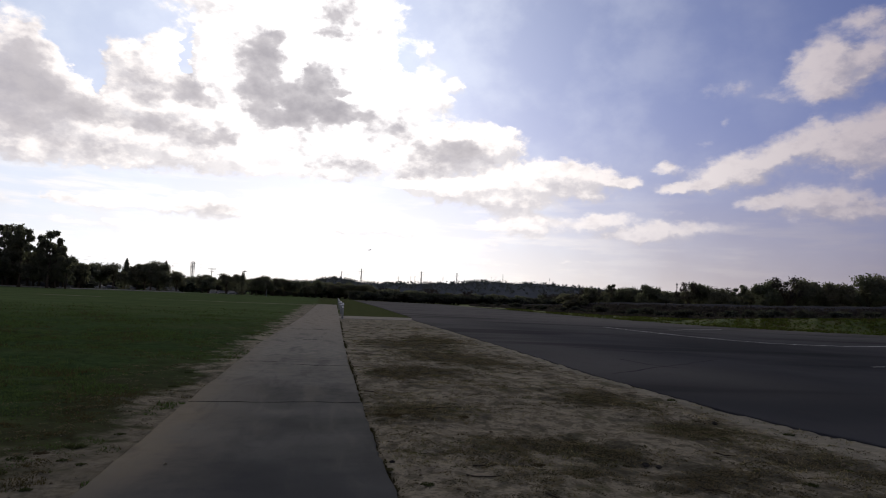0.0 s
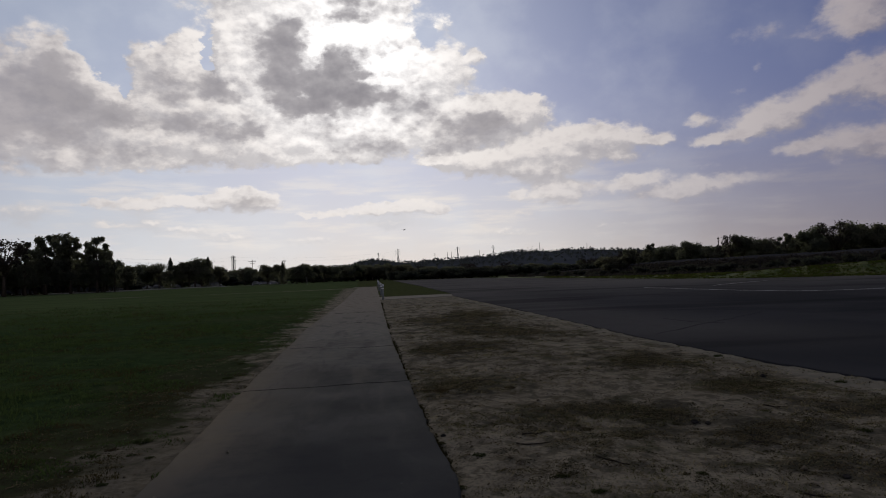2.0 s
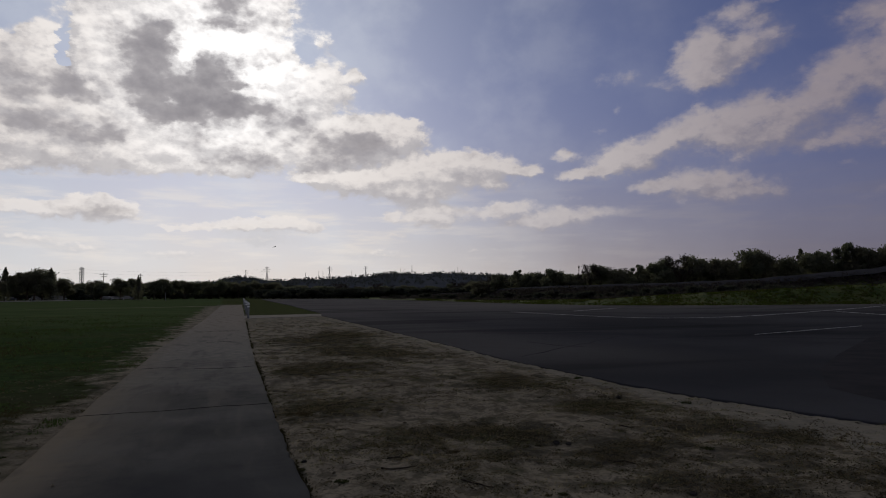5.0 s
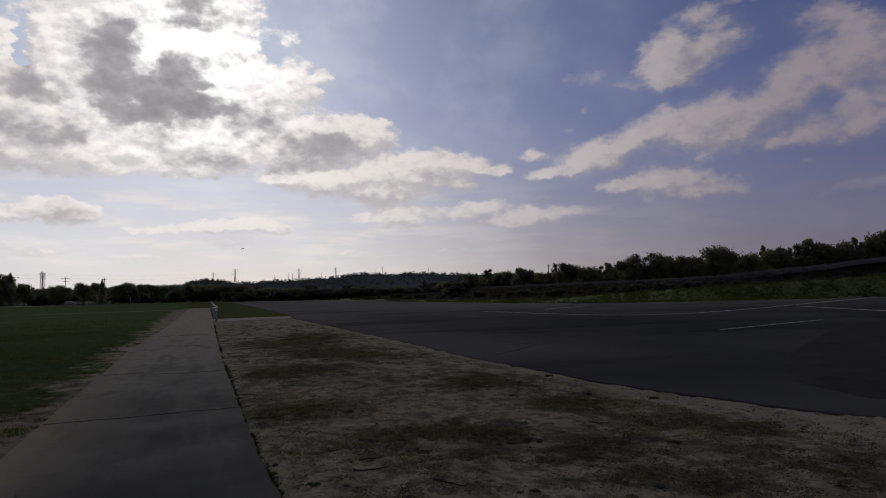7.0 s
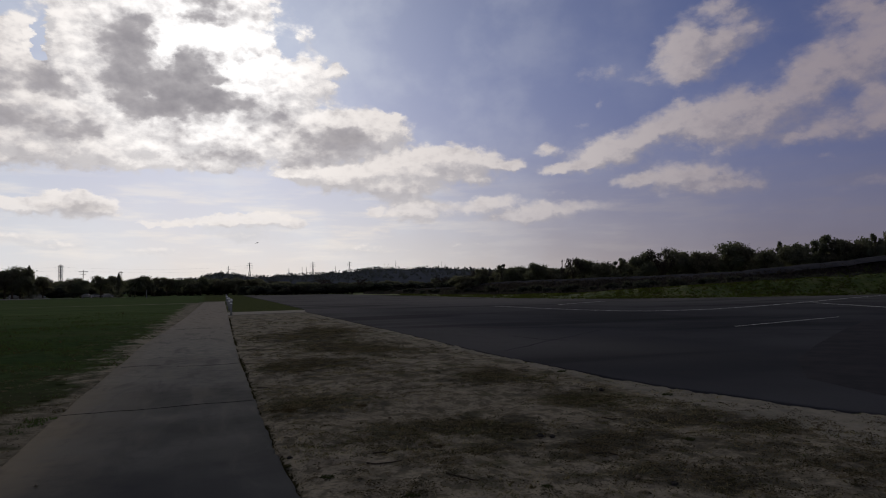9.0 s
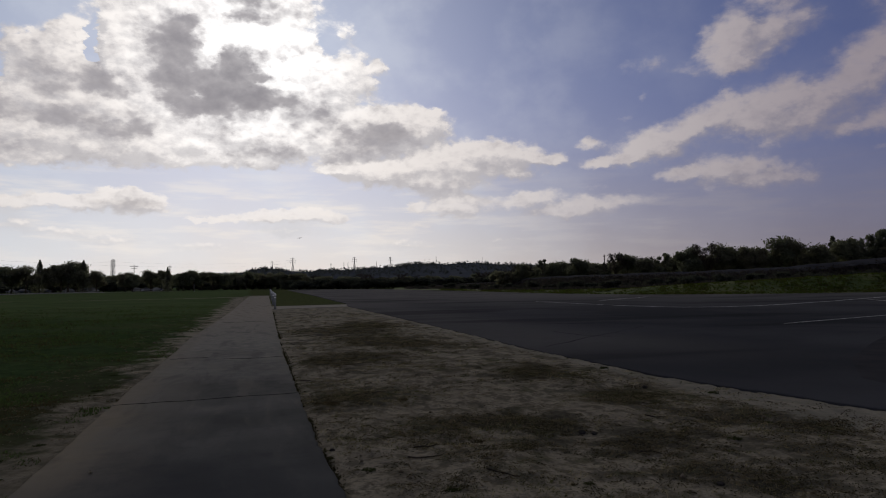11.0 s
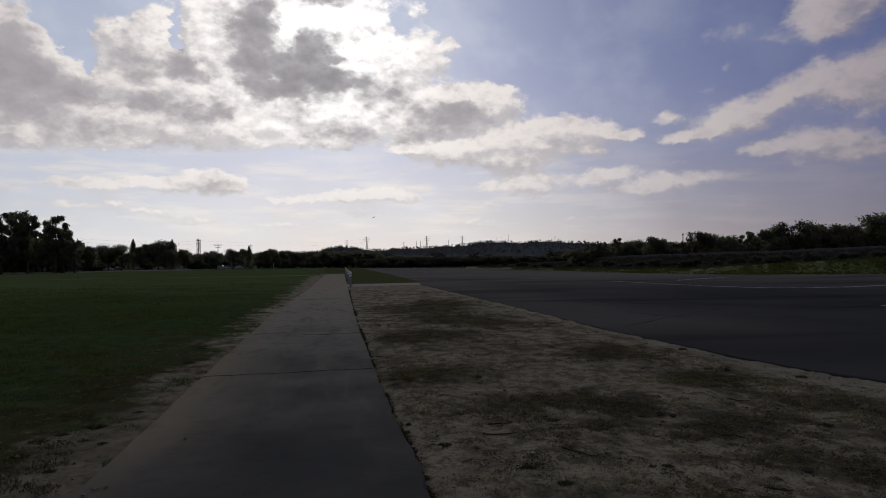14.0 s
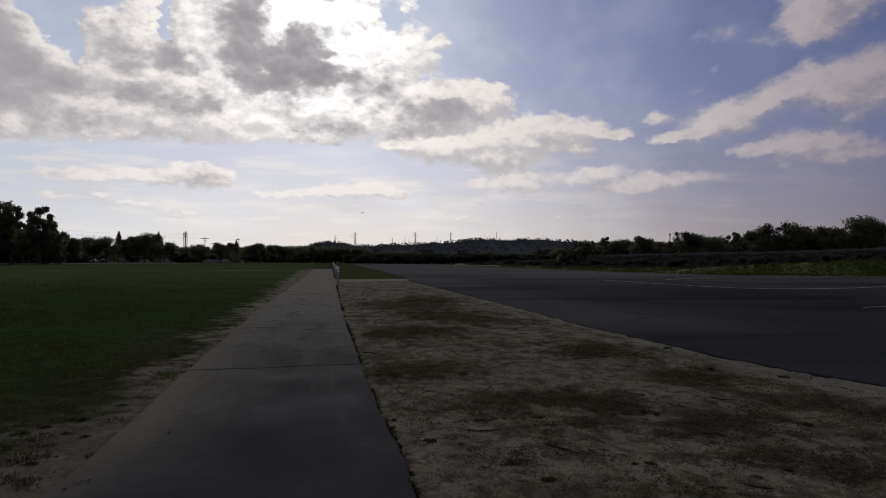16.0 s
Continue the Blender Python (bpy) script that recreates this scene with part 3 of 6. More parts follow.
def path_material():
    m, k = material("worn_path_asphalt")
    p = k.pos
    x, y, _ = k.split(p)
    n1, n2, n3 = k.noise(p, 0.5, 5.0, 0.6), k.noise(p, 4.0, 5.0, 0.6), k.noise(p, 90.0, 2.0, 0.6)
    c = k.mix(k.smooth(n1, 0.3, 0.7), (0.061, 0.062, 0.056), (0.103, 0.103, 0.094))
    c = k.mix(k.smooth(n2, 0.45, 0.75, 0.0, 0.5), c, (0.040, 0.041, 0.042))
    c = k.mix(k.smooth(n3, 0.35, 0.7, 0.0, 0.35), c, (0.045, 0.044, 0.043))
    # long dark stains across the way
    streak = k.noise(k.vec("MULTIPLY", p, (0.8, 0.9, 1.0)), 1.3, 6.0, 0.62)
    c = k.mix(k.smooth(streak, 0.54, 0.68, 0.0, 0.3), c, (0.050, 0.049, 0.048))
    # resurfaced stretch, darker, with a wavering end
    fresh = k.math("MULTIPLY_ADD", k.math("SUBTRACT", n1, 0.5), 3.0, k.math("MULTIPLY_ADD", x, 0.35, y))
    c = k.mix(k.smooth(fresh, 5.9, 7.4, 0.5, 0.0), c, (0.036, 0.038, 0.042))
    # sand trodden in from the shoulders
    dust = k.math("MULTIPLY_ADD", k.math("SUBTRACT", n2, 0.5), 0.9, x)
    c = k.mix(k.math("MULTIPLY", k.smooth(dust, -1.85, -0.40, 0.8, 0.0), k.smooth(y, 4.2, 7.5, 0.15, 1.0)), c, (0.150, 0.136, 0.108))
    # grazing sheen painted as paleness with distance; warmer sandy tone farther on
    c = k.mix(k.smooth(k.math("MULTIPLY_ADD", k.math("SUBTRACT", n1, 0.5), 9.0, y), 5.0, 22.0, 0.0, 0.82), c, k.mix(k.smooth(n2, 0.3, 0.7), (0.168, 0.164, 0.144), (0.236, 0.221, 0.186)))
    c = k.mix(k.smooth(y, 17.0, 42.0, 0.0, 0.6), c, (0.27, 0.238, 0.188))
    tongue = k.math("MULTIPLY_ADD", k.math("SUBTRACT", n1, 0.5), 0.8, k.math("MULTIPLY_ADD", k.math("SUBTRACT", n2, 0.5), 0.3, x))
    c = k.mix(k.math("MULTIPLY", k.smooth(tongue, -1.74, -1.28, 0.85, 0.0), k.math("MULTIPLY", k.smooth(y, 5.2, 7.4, 0.35, 1.0), k.smooth(y, 9.0, 14.0, 1.0, 0.4))), c, k.mix(n2, (0.130, 0.112, 0.082), (0.215, 0.186, 0.138)))
    # tyre-worn and rain-washed blotches, drawn out along the way
    wash = k.noise(k.vec("MULTIPLY", p, (2.0, 0.45, 1.0)), 1.1, 6.0, 0.6, distort=0.5)
    c = k.mix(k.smooth(wash, 0.50, 0.66, 0.0, 0.32), c, (0.052, 0.052, 0.050))
    c = k.mix(k.math("MULTIPLY", k.smooth(wash, 0.34, 0.48, 0.30, 0.0), k.smooth(y, 5.0, 11.0, 0.25, 1.0)), c, (0.165, 0.152, 0.122))
    spots = k.put("ShaderNodeTexVoronoi", None, Vector=p, Scale=3.0).outputs["Distance"]
    c = k.mix(k.smooth(spots, 0.02, 0.05, 0.35, 0.0), c, (0.14, 0.13, 0.12))
    finish(k, c, 0.95, n3, 0.3, 0.004, spec=0.0)
    return m


def tarmac_material():
    m, k = material("old_runway_tarmac")
    p = k.pos
    x, y, _ = k.split(p)
    n1, n2, n3 = k.noise(p, 0.12, 4.0, 0.55), k.noise(p, 1.4, 5.0, 0.6), k.noise(p, 60.0, 2.0, 0.6)
    c = k.mix(k.smooth(n1, 0.35, 0.65), (0.034, 0.0355, 0.039), (0.055, 0.056, 0.060))
    # paler, dusty strip near the edge
    side = k.math("MULTIPLY_ADD", k.math("SUBTRACT", n1, 0.5), 5.0, x)
    dusty = k.math("MULTIPLY", k.smooth(side, 8.4, 13.0, 1.0, 0.0), k.smooth(y, 9.0, 17.0))
    c = k.mix(k.math("MULTIPLY", dusty, 0.75), c, (0.092, 0.089, 0.085))
    # paler with distance: grazing sheen put into the colour
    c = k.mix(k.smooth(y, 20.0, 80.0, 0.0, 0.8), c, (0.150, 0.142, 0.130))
    band = k.noise(k.vec("MULTIPLY", p, (0.10, 0.45, 1.0)), 0.5, 3.0, 0.5)
    c = k.mix(k.smooth(band, 0.50, 0.62, 0.0, 0.4), c, (0.016, 0.016, 0.017))
    c = k.mix(k.smooth(n2, 0.5, 0.8, 0.0, 0.35), c, (0.05, 0.048, 0.046))
    c = k.mix(k.smooth(n3, 0.4, 0.7, 0.0, 0.3), c, (0.02, 0.02, 0.02))
    finish(k, c, 0.92, n3, 0.3, 0.004, spec=0.0)
    return m


def simple(name, a, b, scale=6.0, rough=0.7, bump=0.3, metal=0.0, spec=0.0, jitter=0.0):
    m, k = material(name)
    n = k.noise(k.pos, scale, 4.0, 0.6)
    c = k.mix(k.smooth(n, 0.3, 0.7), a, b)
    if jitter:
        r = k.put("ShaderNodeObjectInfo").outputs["Random"]
        c = k.mix(k.math("MULTIPLY", r, jitter), c, tuple(v * 0.45 for v in a))
    finish(k, c, rough, n, bump, 0.02, metal, spec)
    return m


def leaf_material(name, dark, light, thin=0.42, patch=0.35, depth=0.5):
    m, k = material(name)
    r = k.put("ShaderNodeNewGeometry").outputs["Random Per Island"]
    o = k.put("ShaderNodeObjectInfo").outputs["Random"]
    n = k.noise(k.pos, patch, 3.0, 0.6)
    c = k.mix(r, dark, light)
    c = k.mix(k.smooth(n, 0.38, 0.66, 0.0, depth), c, dark)
    c = k.mix(k.math("MULTIPLY", o, 0.6), c, (light[0] * 0.95, light[1] * 0.72, light[2] * 0.75))
    finish(k, c, 0.9, spec=0.0)
    # thin leaves let light through
    t = k.put("ShaderNodeBsdfTranslucent", None, Color=k.mix(0.5, c, (light[0] * 1.6, light[1] * 1.7, light[2] * 1.1)))
    both = k.put("ShaderNodeMixShader", None, Fac=thin)
    out = [n for n in m.node_tree.nodes if n.type == "OUTPUT_MATERIAL"][0]
    k.plug(both.inputs[1], k.bsdf.outputs[0])
    k.plug(both.inputs[2], t.outputs[0])
    k.plug(out.inputs[0], both.outputs[0])
    return m


SOIL, WALKWAY, TARMAC = ground_material(), path_material(), tarmac_material()
CONCRETE = simple("pale_concrete", (0.205, 0.19, 0.155), (0.275, 0.255, 0.21), 3.0, 0.9)
SOIL_PALE = simple("trodden_pale_earth", (0.13, 0.122, 0.085), (0.23, 0.215, 0.160), 0.6, 1.0, spec=0.0)
CRACK = simple("bitumen_crack_filler", (0.010, 0.010, 0.010), (0.020, 0.019, 0.018), 9.0, 0.9, spec=0.0)
SEAM = simple("old_tar_seam", (0.026, 0.026, 0.028), (0.040, 0.040, 0.042), 3.0, 0.95)
ROAD_PAINT = simple("worn_white_road_paint", (0.42, 0.42, 0.40), (0.72, 0.71, 0.68), 5.0, 0.8)
WHITE_PAINT = simple("weathered_white_paint", (0.62, 0.62, 0.60), (0.80, 0.80, 0.78), 4.0, 0.55)
POST_GREY = simple("grey_galvanised_post", (0.15, 0.16, 0.155), (0.23, 0.24, 0.235), 8.0, 0.7)
STEEL = simple("dull_steel_lattice", (0.10, 0.105, 0.11), (0.16, 0.165, 0.17), 0.6, 0.6)
BARK = simple("dark_bark", (0.045, 0.036, 0.028), (0.085, 0.068, 0.052), 3.0, 0.95, 0.6)
# LEAF and LEAF_DARK are lightened, with the haze over far trees in their colour
LEAF = leaf_material("olive_foliage", (0.076, 0.086, 0.068), (0.138, 0.142, 0.105), 0.58)
LEAF_LOW = leaf_material("dull_shrub_foliage", (0.030, 0.035, 0.032), (0.056, 0.061, 0.053), 0.50)
LEAF_DARK = leaf_material("dark_needle_foliage", (0.074, 0.084, 0.070), (0.140, 0.146, 0.110), 0.60)
LEAF_DRY = leaf_material("autumn_brown_foliage", (0.040, 0.030, 0.018), (0.095, 0.070, 0.036))
BRUSH = leaf_material("grey_brown_brush", (0.024, 0.023, 0.023), (0.048, 0.045, 0.045))
BLADE = leaf_material("turf_blades", (0.020, 0.034, 0.014), (0.060, 0.093, 0.037), 0.42, 1.9, 0.9)
STRAW = leaf_material("dry_straw_blades", (0.100, 0.086, 0.054), (0.250, 0.215, 0.140))


# ---------------------------------------------------------------- ground
def spread(stops):
    """Coordinates from (start, step) stops, the step growing evenly between them."""
    out = []
    for (a, sa), (b, sb) in zip(stops, stops[1:]):
        n = max(1, int(round((b - a) / ((sa + sb) / 2))))
        u = np.arange(n) / n
        r = sb / sa
        w = u if abs(r - 1) < 1e-3 else (r ** u - 1) / (r - 1)
        out += list(a + (b - a) * w)
    return np.array(out + [stops[-1][0]])


def path_left(y):
    return -1.80 + np.interp(y, [0, 22, 45, 100, 125], [0, 0, 0.62, 1.40, 1.9])


def path_right(y):
    return 0.67 + np.interp(y, [0, 4.5, 5.8, 7.0, 8, 16, 25, 40, 105, 125], [0.04, 0.04, 0.06, 0.03, 0.03, 0.10, 0.26, 0.60, 2.0, 2.5])


def tarmac_left(y):
    y = np.asarray(y, float)
    return np.interp(y, [-40, 2, 6, 9, 14, 24, 36, 50, 55, 99, 210, 300], [16.5, 9.6, 7.55, 6.78, 6.50, 6.72, 6.85, 6.95, 7.75, 9.25, 11.5, 13.4])


def soil_height(x, y):
    """Uneven soil, lowered under the path and the tarmac."""
    near = np.clip(1 - (np.hypot(x, y) - 20) / 40, 0, 1)
    h = near * (0.020 * fbm(x * 0.9, y * 0.9, 3, 3) + 0.018 * np.abs(fbm(x * 3.2, y * 3.2, 4, 9)) + 0.008 * fbm(x * 9, y * 9, 2, 15)) - 0.030
    h = h - 0.045 * np.exp(-np.clip(x - path_right(y), 0, 9) / 0.12) * (x > path_right(y) - 0.2) * (y < 14)
    h = h + np.where(x < -1.8, 0.02 * np.clip((-1.8 - x) / 2, 0, 1), 0)
    on_path = np.minimum(np.clip((x - path_left(y)) / 0.10, 0, 1), np.clip((path_right(y) - x) / 0.10, 0, 1)) * (y < 118)
    h = h * (1 - on_path) - 0.10 * on_path
    h = h + 0.020 * np.clip(1 - (tarmac_left(y) - x) / 0.5, 0, 1) * (y < 50)
    on_tar = np.clip((x - tarmac_left(y) - 0.05) / 0.10, 0, 1) * (y < 245) * (x < 60)
    return h * (1 - on_tar) - 0.10 * on_tar


def build_ground():
    xs = spread([(-4500, 900), (-300, 60), (-60, 8), (-16, 0.45), (-6, 0.07), (-1.6, 0.07), (0.4, 0.05), (7.6, 0.05), (12, 0.6), (60, 8), (300, 60), (4500, 900)])
    ys = spread([(-4500, 900), (-300, 60), (-30, 6), (2, 0.06), (12, 0.06), (24, 0.22), (60, 1.0), (200, 12), (600, 80), (4500, 900)])
    gx, gy = np.meshgrid(xs, ys)
    gz = soil_height(gx, gy)
    v = np.stack([gx.ravel(), gy.ravel(), gz.ravel()], 1)
    nx, ny = len(xs), len(ys)
    i = np.arange(ny - 1)[:, None] * nx + np.arange(nx - 1)[None, :]
    q = np.stack([i, i + 1, i + 1 + nx, i + nx], -1).reshape(-1, 4)
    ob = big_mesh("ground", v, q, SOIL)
    ob.data.polygons.foreach_set("use_smooth", [True] * len(ob.data.polygons))
    tagged(ob, "flat park ground, mown turf and worn sandy soil", "ground", kind="structure")


def slab(name, left, right, z, depth, mat, parent=None):
    """A slab between two matching lines of points, with bevelled, worn rims."""
    n = len(left)
    s = Shape()
    rows = []
    for (ax, ay), (bx, by) in zip(left, right):
        w = Vector((bx - ax, by - ay, 0)).normalized() * 0.018
        rows.append([(ax, ay, z - depth), (ax, ay, z - 0.012), (ax + w.x, ay + w.y, z), (bx - w.x, by - w.y, z), (bx, by, z - 0.012), (bx, by, z - depth)])
    f = []
    for i in range(n - 1):
        for j in range(5):
            f.append((i * 6 + j, i * 6 + j + 1, i * 6 + 7 + j, i * 6 + 6 + j))
    f.append(tuple(range(6))[::-1])
    f.append(tuple((n - 1) * 6 + j for j in range(6)))
    s.add([p for r in rows for p in r], f)
    return part(name, s, mat, parent)


def build_path():
    walk_way = tagged(new("footpath"), "worn grey asphalt footpath, cracked across, with sandy edges", "path", kind="structure")
    cracks = [-6.0, 3.1, 10.12, 15.55, 24.2, 31.0, 39.5, 52.0, 66.0, 84.0, 108.0]
    rng = random.Random(4)
    for c0, c1 in zip(cracks, cracks[1:]):
        n = max(6, int((c1 - c0) / (0.16 if c1 < 26 else 0.6)))
        left, right = [], []
        for i in range(n + 1):
            y = c0 + 0.002 + (c1 - c0 - 0.004) * i / n
            wl = 0.022 * fbm(np.array(y * 0.9), np.array(0.3), 3, 21) + 0.006 * rng.uniform(-1, 1)
            wr = 0.024 * fbm(np.array(y * 1.3), np.array(7.3), 4, 31) + 0.014 * rng.uniform(-1, 1)
            # the cracks run a little askew
            skew = 0.05 * math.sin(c0 * 3.1 + (c1 - c0) * 3.1 * i / n)
            left.append((float(path_left(y) + wl), y - skew))
            right.append((float(path_right(y) + wr), y + skew))
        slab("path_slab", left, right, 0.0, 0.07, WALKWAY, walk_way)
    # cracks, wandering across; thin dark ribbons stand in for the open gaps
    for y0, x0, x1, w in ((10.12, -1.78, 0.72, 0.036), (15.5, -0.55, 0.78, 0.055), (15.9, -1.7, -0.9, 0.04), (24.0, -0.5, 0.3, 0.10), (31.0, -1.2, 0.7, 0.09)):
        s, v, n = Shape(), [], 34
        for i in range(n + 1):
            t = i / n
            x = x0 + (x1 - x0) * t
            y = y0 + 0.13 * float(fbm(np.array(x * 1.4), np.array(y0), 4, 91)) + 0.10 * (t - 0.5)
            ww = w * (0.55 + 0.45 * float(fbm(np.array(x * 4.0), np.array(y0 + 3), 2, 93))) * min(1, 6 * t + 0.3, 6 * (1 - t) + 0.5)
            v += [(x, y - ww / 2, 0.001), (x, y - ww / 4, 0.005), (x, y + ww / 4, 0.005), (x, y + ww / 2, 0.001)]
        s.add(v, [(4 * i + j, 4 * i + 4 + j, 4 * i + 5 + j, 4 * i + 1 + j) for i in range(n) for j in range(3)])
        part("crack", s, CRACK, walk_way, "dark filled crack")
    # the path bends away across the field
    s = Shape()
    pts = [(1.2, 102.6), (-4, 97.6), (-10, 94.6), (-17, 93.2), (-23, 92.8)]
    half = [1.7, 1.4, 1.1, 0.8, 0.4]
    s.add([(x, y - h, 0.012) for (x, y), h in zip(pts, half)] + [(x, y + h, 0.012) for (x, y), h in zip(pts, half)], [(i, i + 1, i + 6, i + 5) for i in range(4)])
    part("side_path", s, SOIL_PALE, walk_way)
    s = Shape().box(-36.0, -28.5, 92.8, 94.0, -0.05, 0.014)
    tagged(part("field_marking", s, SOIL_PALE), "pale worn strip in the turf of the field", "marking", kind="structure")
    s = Shape().box(-1.0, 3.0, 107.9, 110.4, -0.05, 0.006)
    part("path_end", s, CONCRETE, walk_way)
    cross = Shape()
    left = [(1.3, 46.8), (4.2, 47.8), (7.3, 49.0)]
    right = [(1.5, 52.8), (4.4, 53.4), (7.9, 54.2)]
    ob = slab("cross_walk", left, right, 0.012, 0.06, CONCRETE)
    tagged(ob, "pale concrete walk from the footpath to the tarmac", "path", kind="structure")


def build_tarmac():
    ys = list(spread([(-40, 4), (2, 0.35), (16, 0.2), (26, 0.5), (60, 3), (238, 14)]))
    rng = random.Random(8)
    left = [(float(tarmac_left(y)) + 0.035 * float(fbm(np.array(y * 1.9), np.array(2.2), 4, 41)) + 0.012 * rng.uniform(-1, 1), y) for y in ys]
    far_line = [(-40, 170), (40, 170), (52, 120), (54.5, 78), (55.5, 66), (58, 55.5), (62, 48), (69, 42), (86, 40), (111, 40), (140, 39.5), (228, 41), (238, 15)]
    right = [(float(np.interp(y, [a for a, b in far_line], [b for a, b in far_line])) + 0.25 * float(fbm(np.array(y * 0.8), np.array(5.0), 3, 43)), y) for y in ys]
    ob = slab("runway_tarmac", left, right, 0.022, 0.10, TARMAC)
    tagged(ob, "old dark runway tarmac with a crumbling edge", "tarmac", kind="structure")

    def line(pts, width, name="runway_line"):
        s = Shape()
        v = []
        for i, (x, y) in enumerate(pts):
            x0, y0 = pts[max(i - 1, 0)]
            x1, y1 = pts[min(i + 1, len(pts) - 1)]
            d = Vector((y0 - y1, x1 - x0, 0)).normalized() * width / 2
            v += [(x - d.x, y - d.y, 0.026), (x + d.x, y + d.y, 0.026), (x + d.x, y + d.y, 0.029), (x - d.x, y - d.y, 0.029)]
        f = []
        for i in range(len(pts) - 1):
            a, b = i * 4, i * 4 + 4
            f += [(a + j, a + (j + 1) % 4, b + (j + 1) % 4, b + j) for j in range(4)]
        s.add(v, f)
        tagged(part(name, s, ROAD_PAINT), "thin worn white line painted on the runway tarmac", "road marking", "runway lines", "structure")

    bend = [(22.6, 50), (22.9, 41), (23.3, 37.5), (23.9, 34.8), (25.0, 33.2), (26.8, 32.7), (29.5, 32.9), (32.8, 34.0), (38, 36.2), (46, 40.0), (58, 46), (75, 54)]
    line(bend, 0.11)
    line([(43.5, 37.6), (40.5, 32), (37.6, 26.6), (33, 18.0)], 0.13)
    line([(18.4, 19.3), (21, 20.1), (24, 21.05), (26.8, 21.9)], 0.045)
    line([(27.9, 49.0), (32.5, 52.8), (37.2, 56.2)], 0.11)

    def seam(pts, width):
        """A tarred joint, wandering a little, lying proud of the tarmac."""
        s, v, n = Shape(), [], 60
        for i in range(n + 1):
            t = i / n * (len(pts) - 1)
            j = min(int(t), len(pts) - 2)
            a, b = Vector((*pts[j], 0)), Vector((*pts[j + 1], 0))
            c = a.lerp(b, t - j)
            d = (b - a).normalized()
            d = Vector((-d.y, d.x, 0))
            c = c + d * 0.05 * float(fbm(np.array(t * 3.0), np.array(pts[0][0]), 3, 95))
            w = width * (0.5 + 0.3 * float(fbm(np.array(t * 5.0), np.array(pts[0][1]), 3, 97)))
            v += [tuple(c - d * w + Vector((0, 0, 0.0225))), tuple(c + Vector((0, 0, 0.027))), tuple(c + d * w + Vector((0, 0, 0.0225)))]
        s.add(v, [(3 * i + j, 3 * i + 1 + j, 3 * i + 4 + j, 3 * i + 3 + j) for i in range(n) for j in range(2)])
        tagged(part("tar_seam", s, SEAM), "dark tarred seam across the runway tarmac", "seam", "tar seams", "structure")

    seam([(7.0, 15.0), (8.6, 16.4), (10.9, 18.3), (13.3, 20.3)], 0.045)
    seam([(9.6, 24.5), (12.2, 22.6), (15.4, 20.6), (18.0, 17.6), (20.6, 15.8), (24.6, 14.6)], 0.14)
    seam([(9.4, 19.4), (9.5, 17.9), (10.0, 17.0)], 0.08)
    # darker patch of newer surfacing, its colour deepened to include lens vignetting
    s = Shape()
    rim = [(8.9, 6.6), (9.4, 8.3), (11.4, 10.3), (14.6, 12.6), (19.6, 15.9), (24.6, 19.0), (31.0, 20.6), (44, 18.0), (60, 6.0), (40, -8.0), (14, -6.0)]
    s.add([(x, y, 0.026) for x, y in rim], [tuple(reversed(range(len(rim))))])
    tagged(part("tarmac_patch", s, simple("newer_dark_tarmac", (0.020, 0.020, 0.022), (0.030, 0.029, 0.031), 1.2, 0.95, 0.3, spec=0.02)), "darker patch of newer tarmac", "tarmac", kind="structure")


build_ground()
build_path()
build_tarmac()


# ---------------------------------------------------------------- rising verge and levee beyond the runway
def polar(az, r, z):
    return (r * math.sin(radians(az)), r * math.cos(radians(az)), z)


AZ = np.array([14, 20, 24, 27, 32, 37, 40, 44, 48, 51, 55, 60, 68, 80])
VERGE_R = np.interp(np.arange(12, 84, 0.25), AZ, [190, 127, 106, 97, 89, 87, 87, 89, 93, 96, 104, 112, 124, 140])
VERGE_Z = np.interp(np.arange(12, 84, 0.25), AZ, [0.1, 0.15, 0.25, 0.35, 0.56, 1.05, 1.30, 1.62, 1.95, 2.2, 2.65, 2.9, 3, 3])
LEVEE_R = np.interp(np.arange(12, 84, 0.25), AZ, [250, 175, 145, 132, 120, 118, 118, 119, 124, 128, 135, 143, 155, 170])
LEVEE_Z = np.interp(np.arange(12, 84, 0.25), AZ, [0.5, 1.6, 2.5, 2.66, 2.80, 2.95, 3.15, 3.5, 4.3, 4.9, 6.1, 6.8, 7.2, 7.5])


def embankment_material():
    m, k = material("rough_bank_grass")
    p = k.pos
    n1, n2, n3 = k.noise(p, 0.15, 4.0, 0.6), k.noise(p, 0.9, 5.0, 0.6), k.noise(p, 5.0, 4.0, 0.6)
    c = k.mix(k.smooth(n2, 0.3, 0.7), (0.030, 0.048, 0.010), (0.072, 0.096, 0.022))
    c = k.mix(k.smooth(n1, 0.45, 0.65, 0.0, 0.7), c, (0.100, 0.096, 0.038))
    c = k.mix(k.smooth(n3, 0.4, 0.75, 0.0, 0.5), c, (0.028, 0.034, 0.014))
    finish(k, c, 0.95, n3, 0.8, 0.12, spec=0.1)
    return m


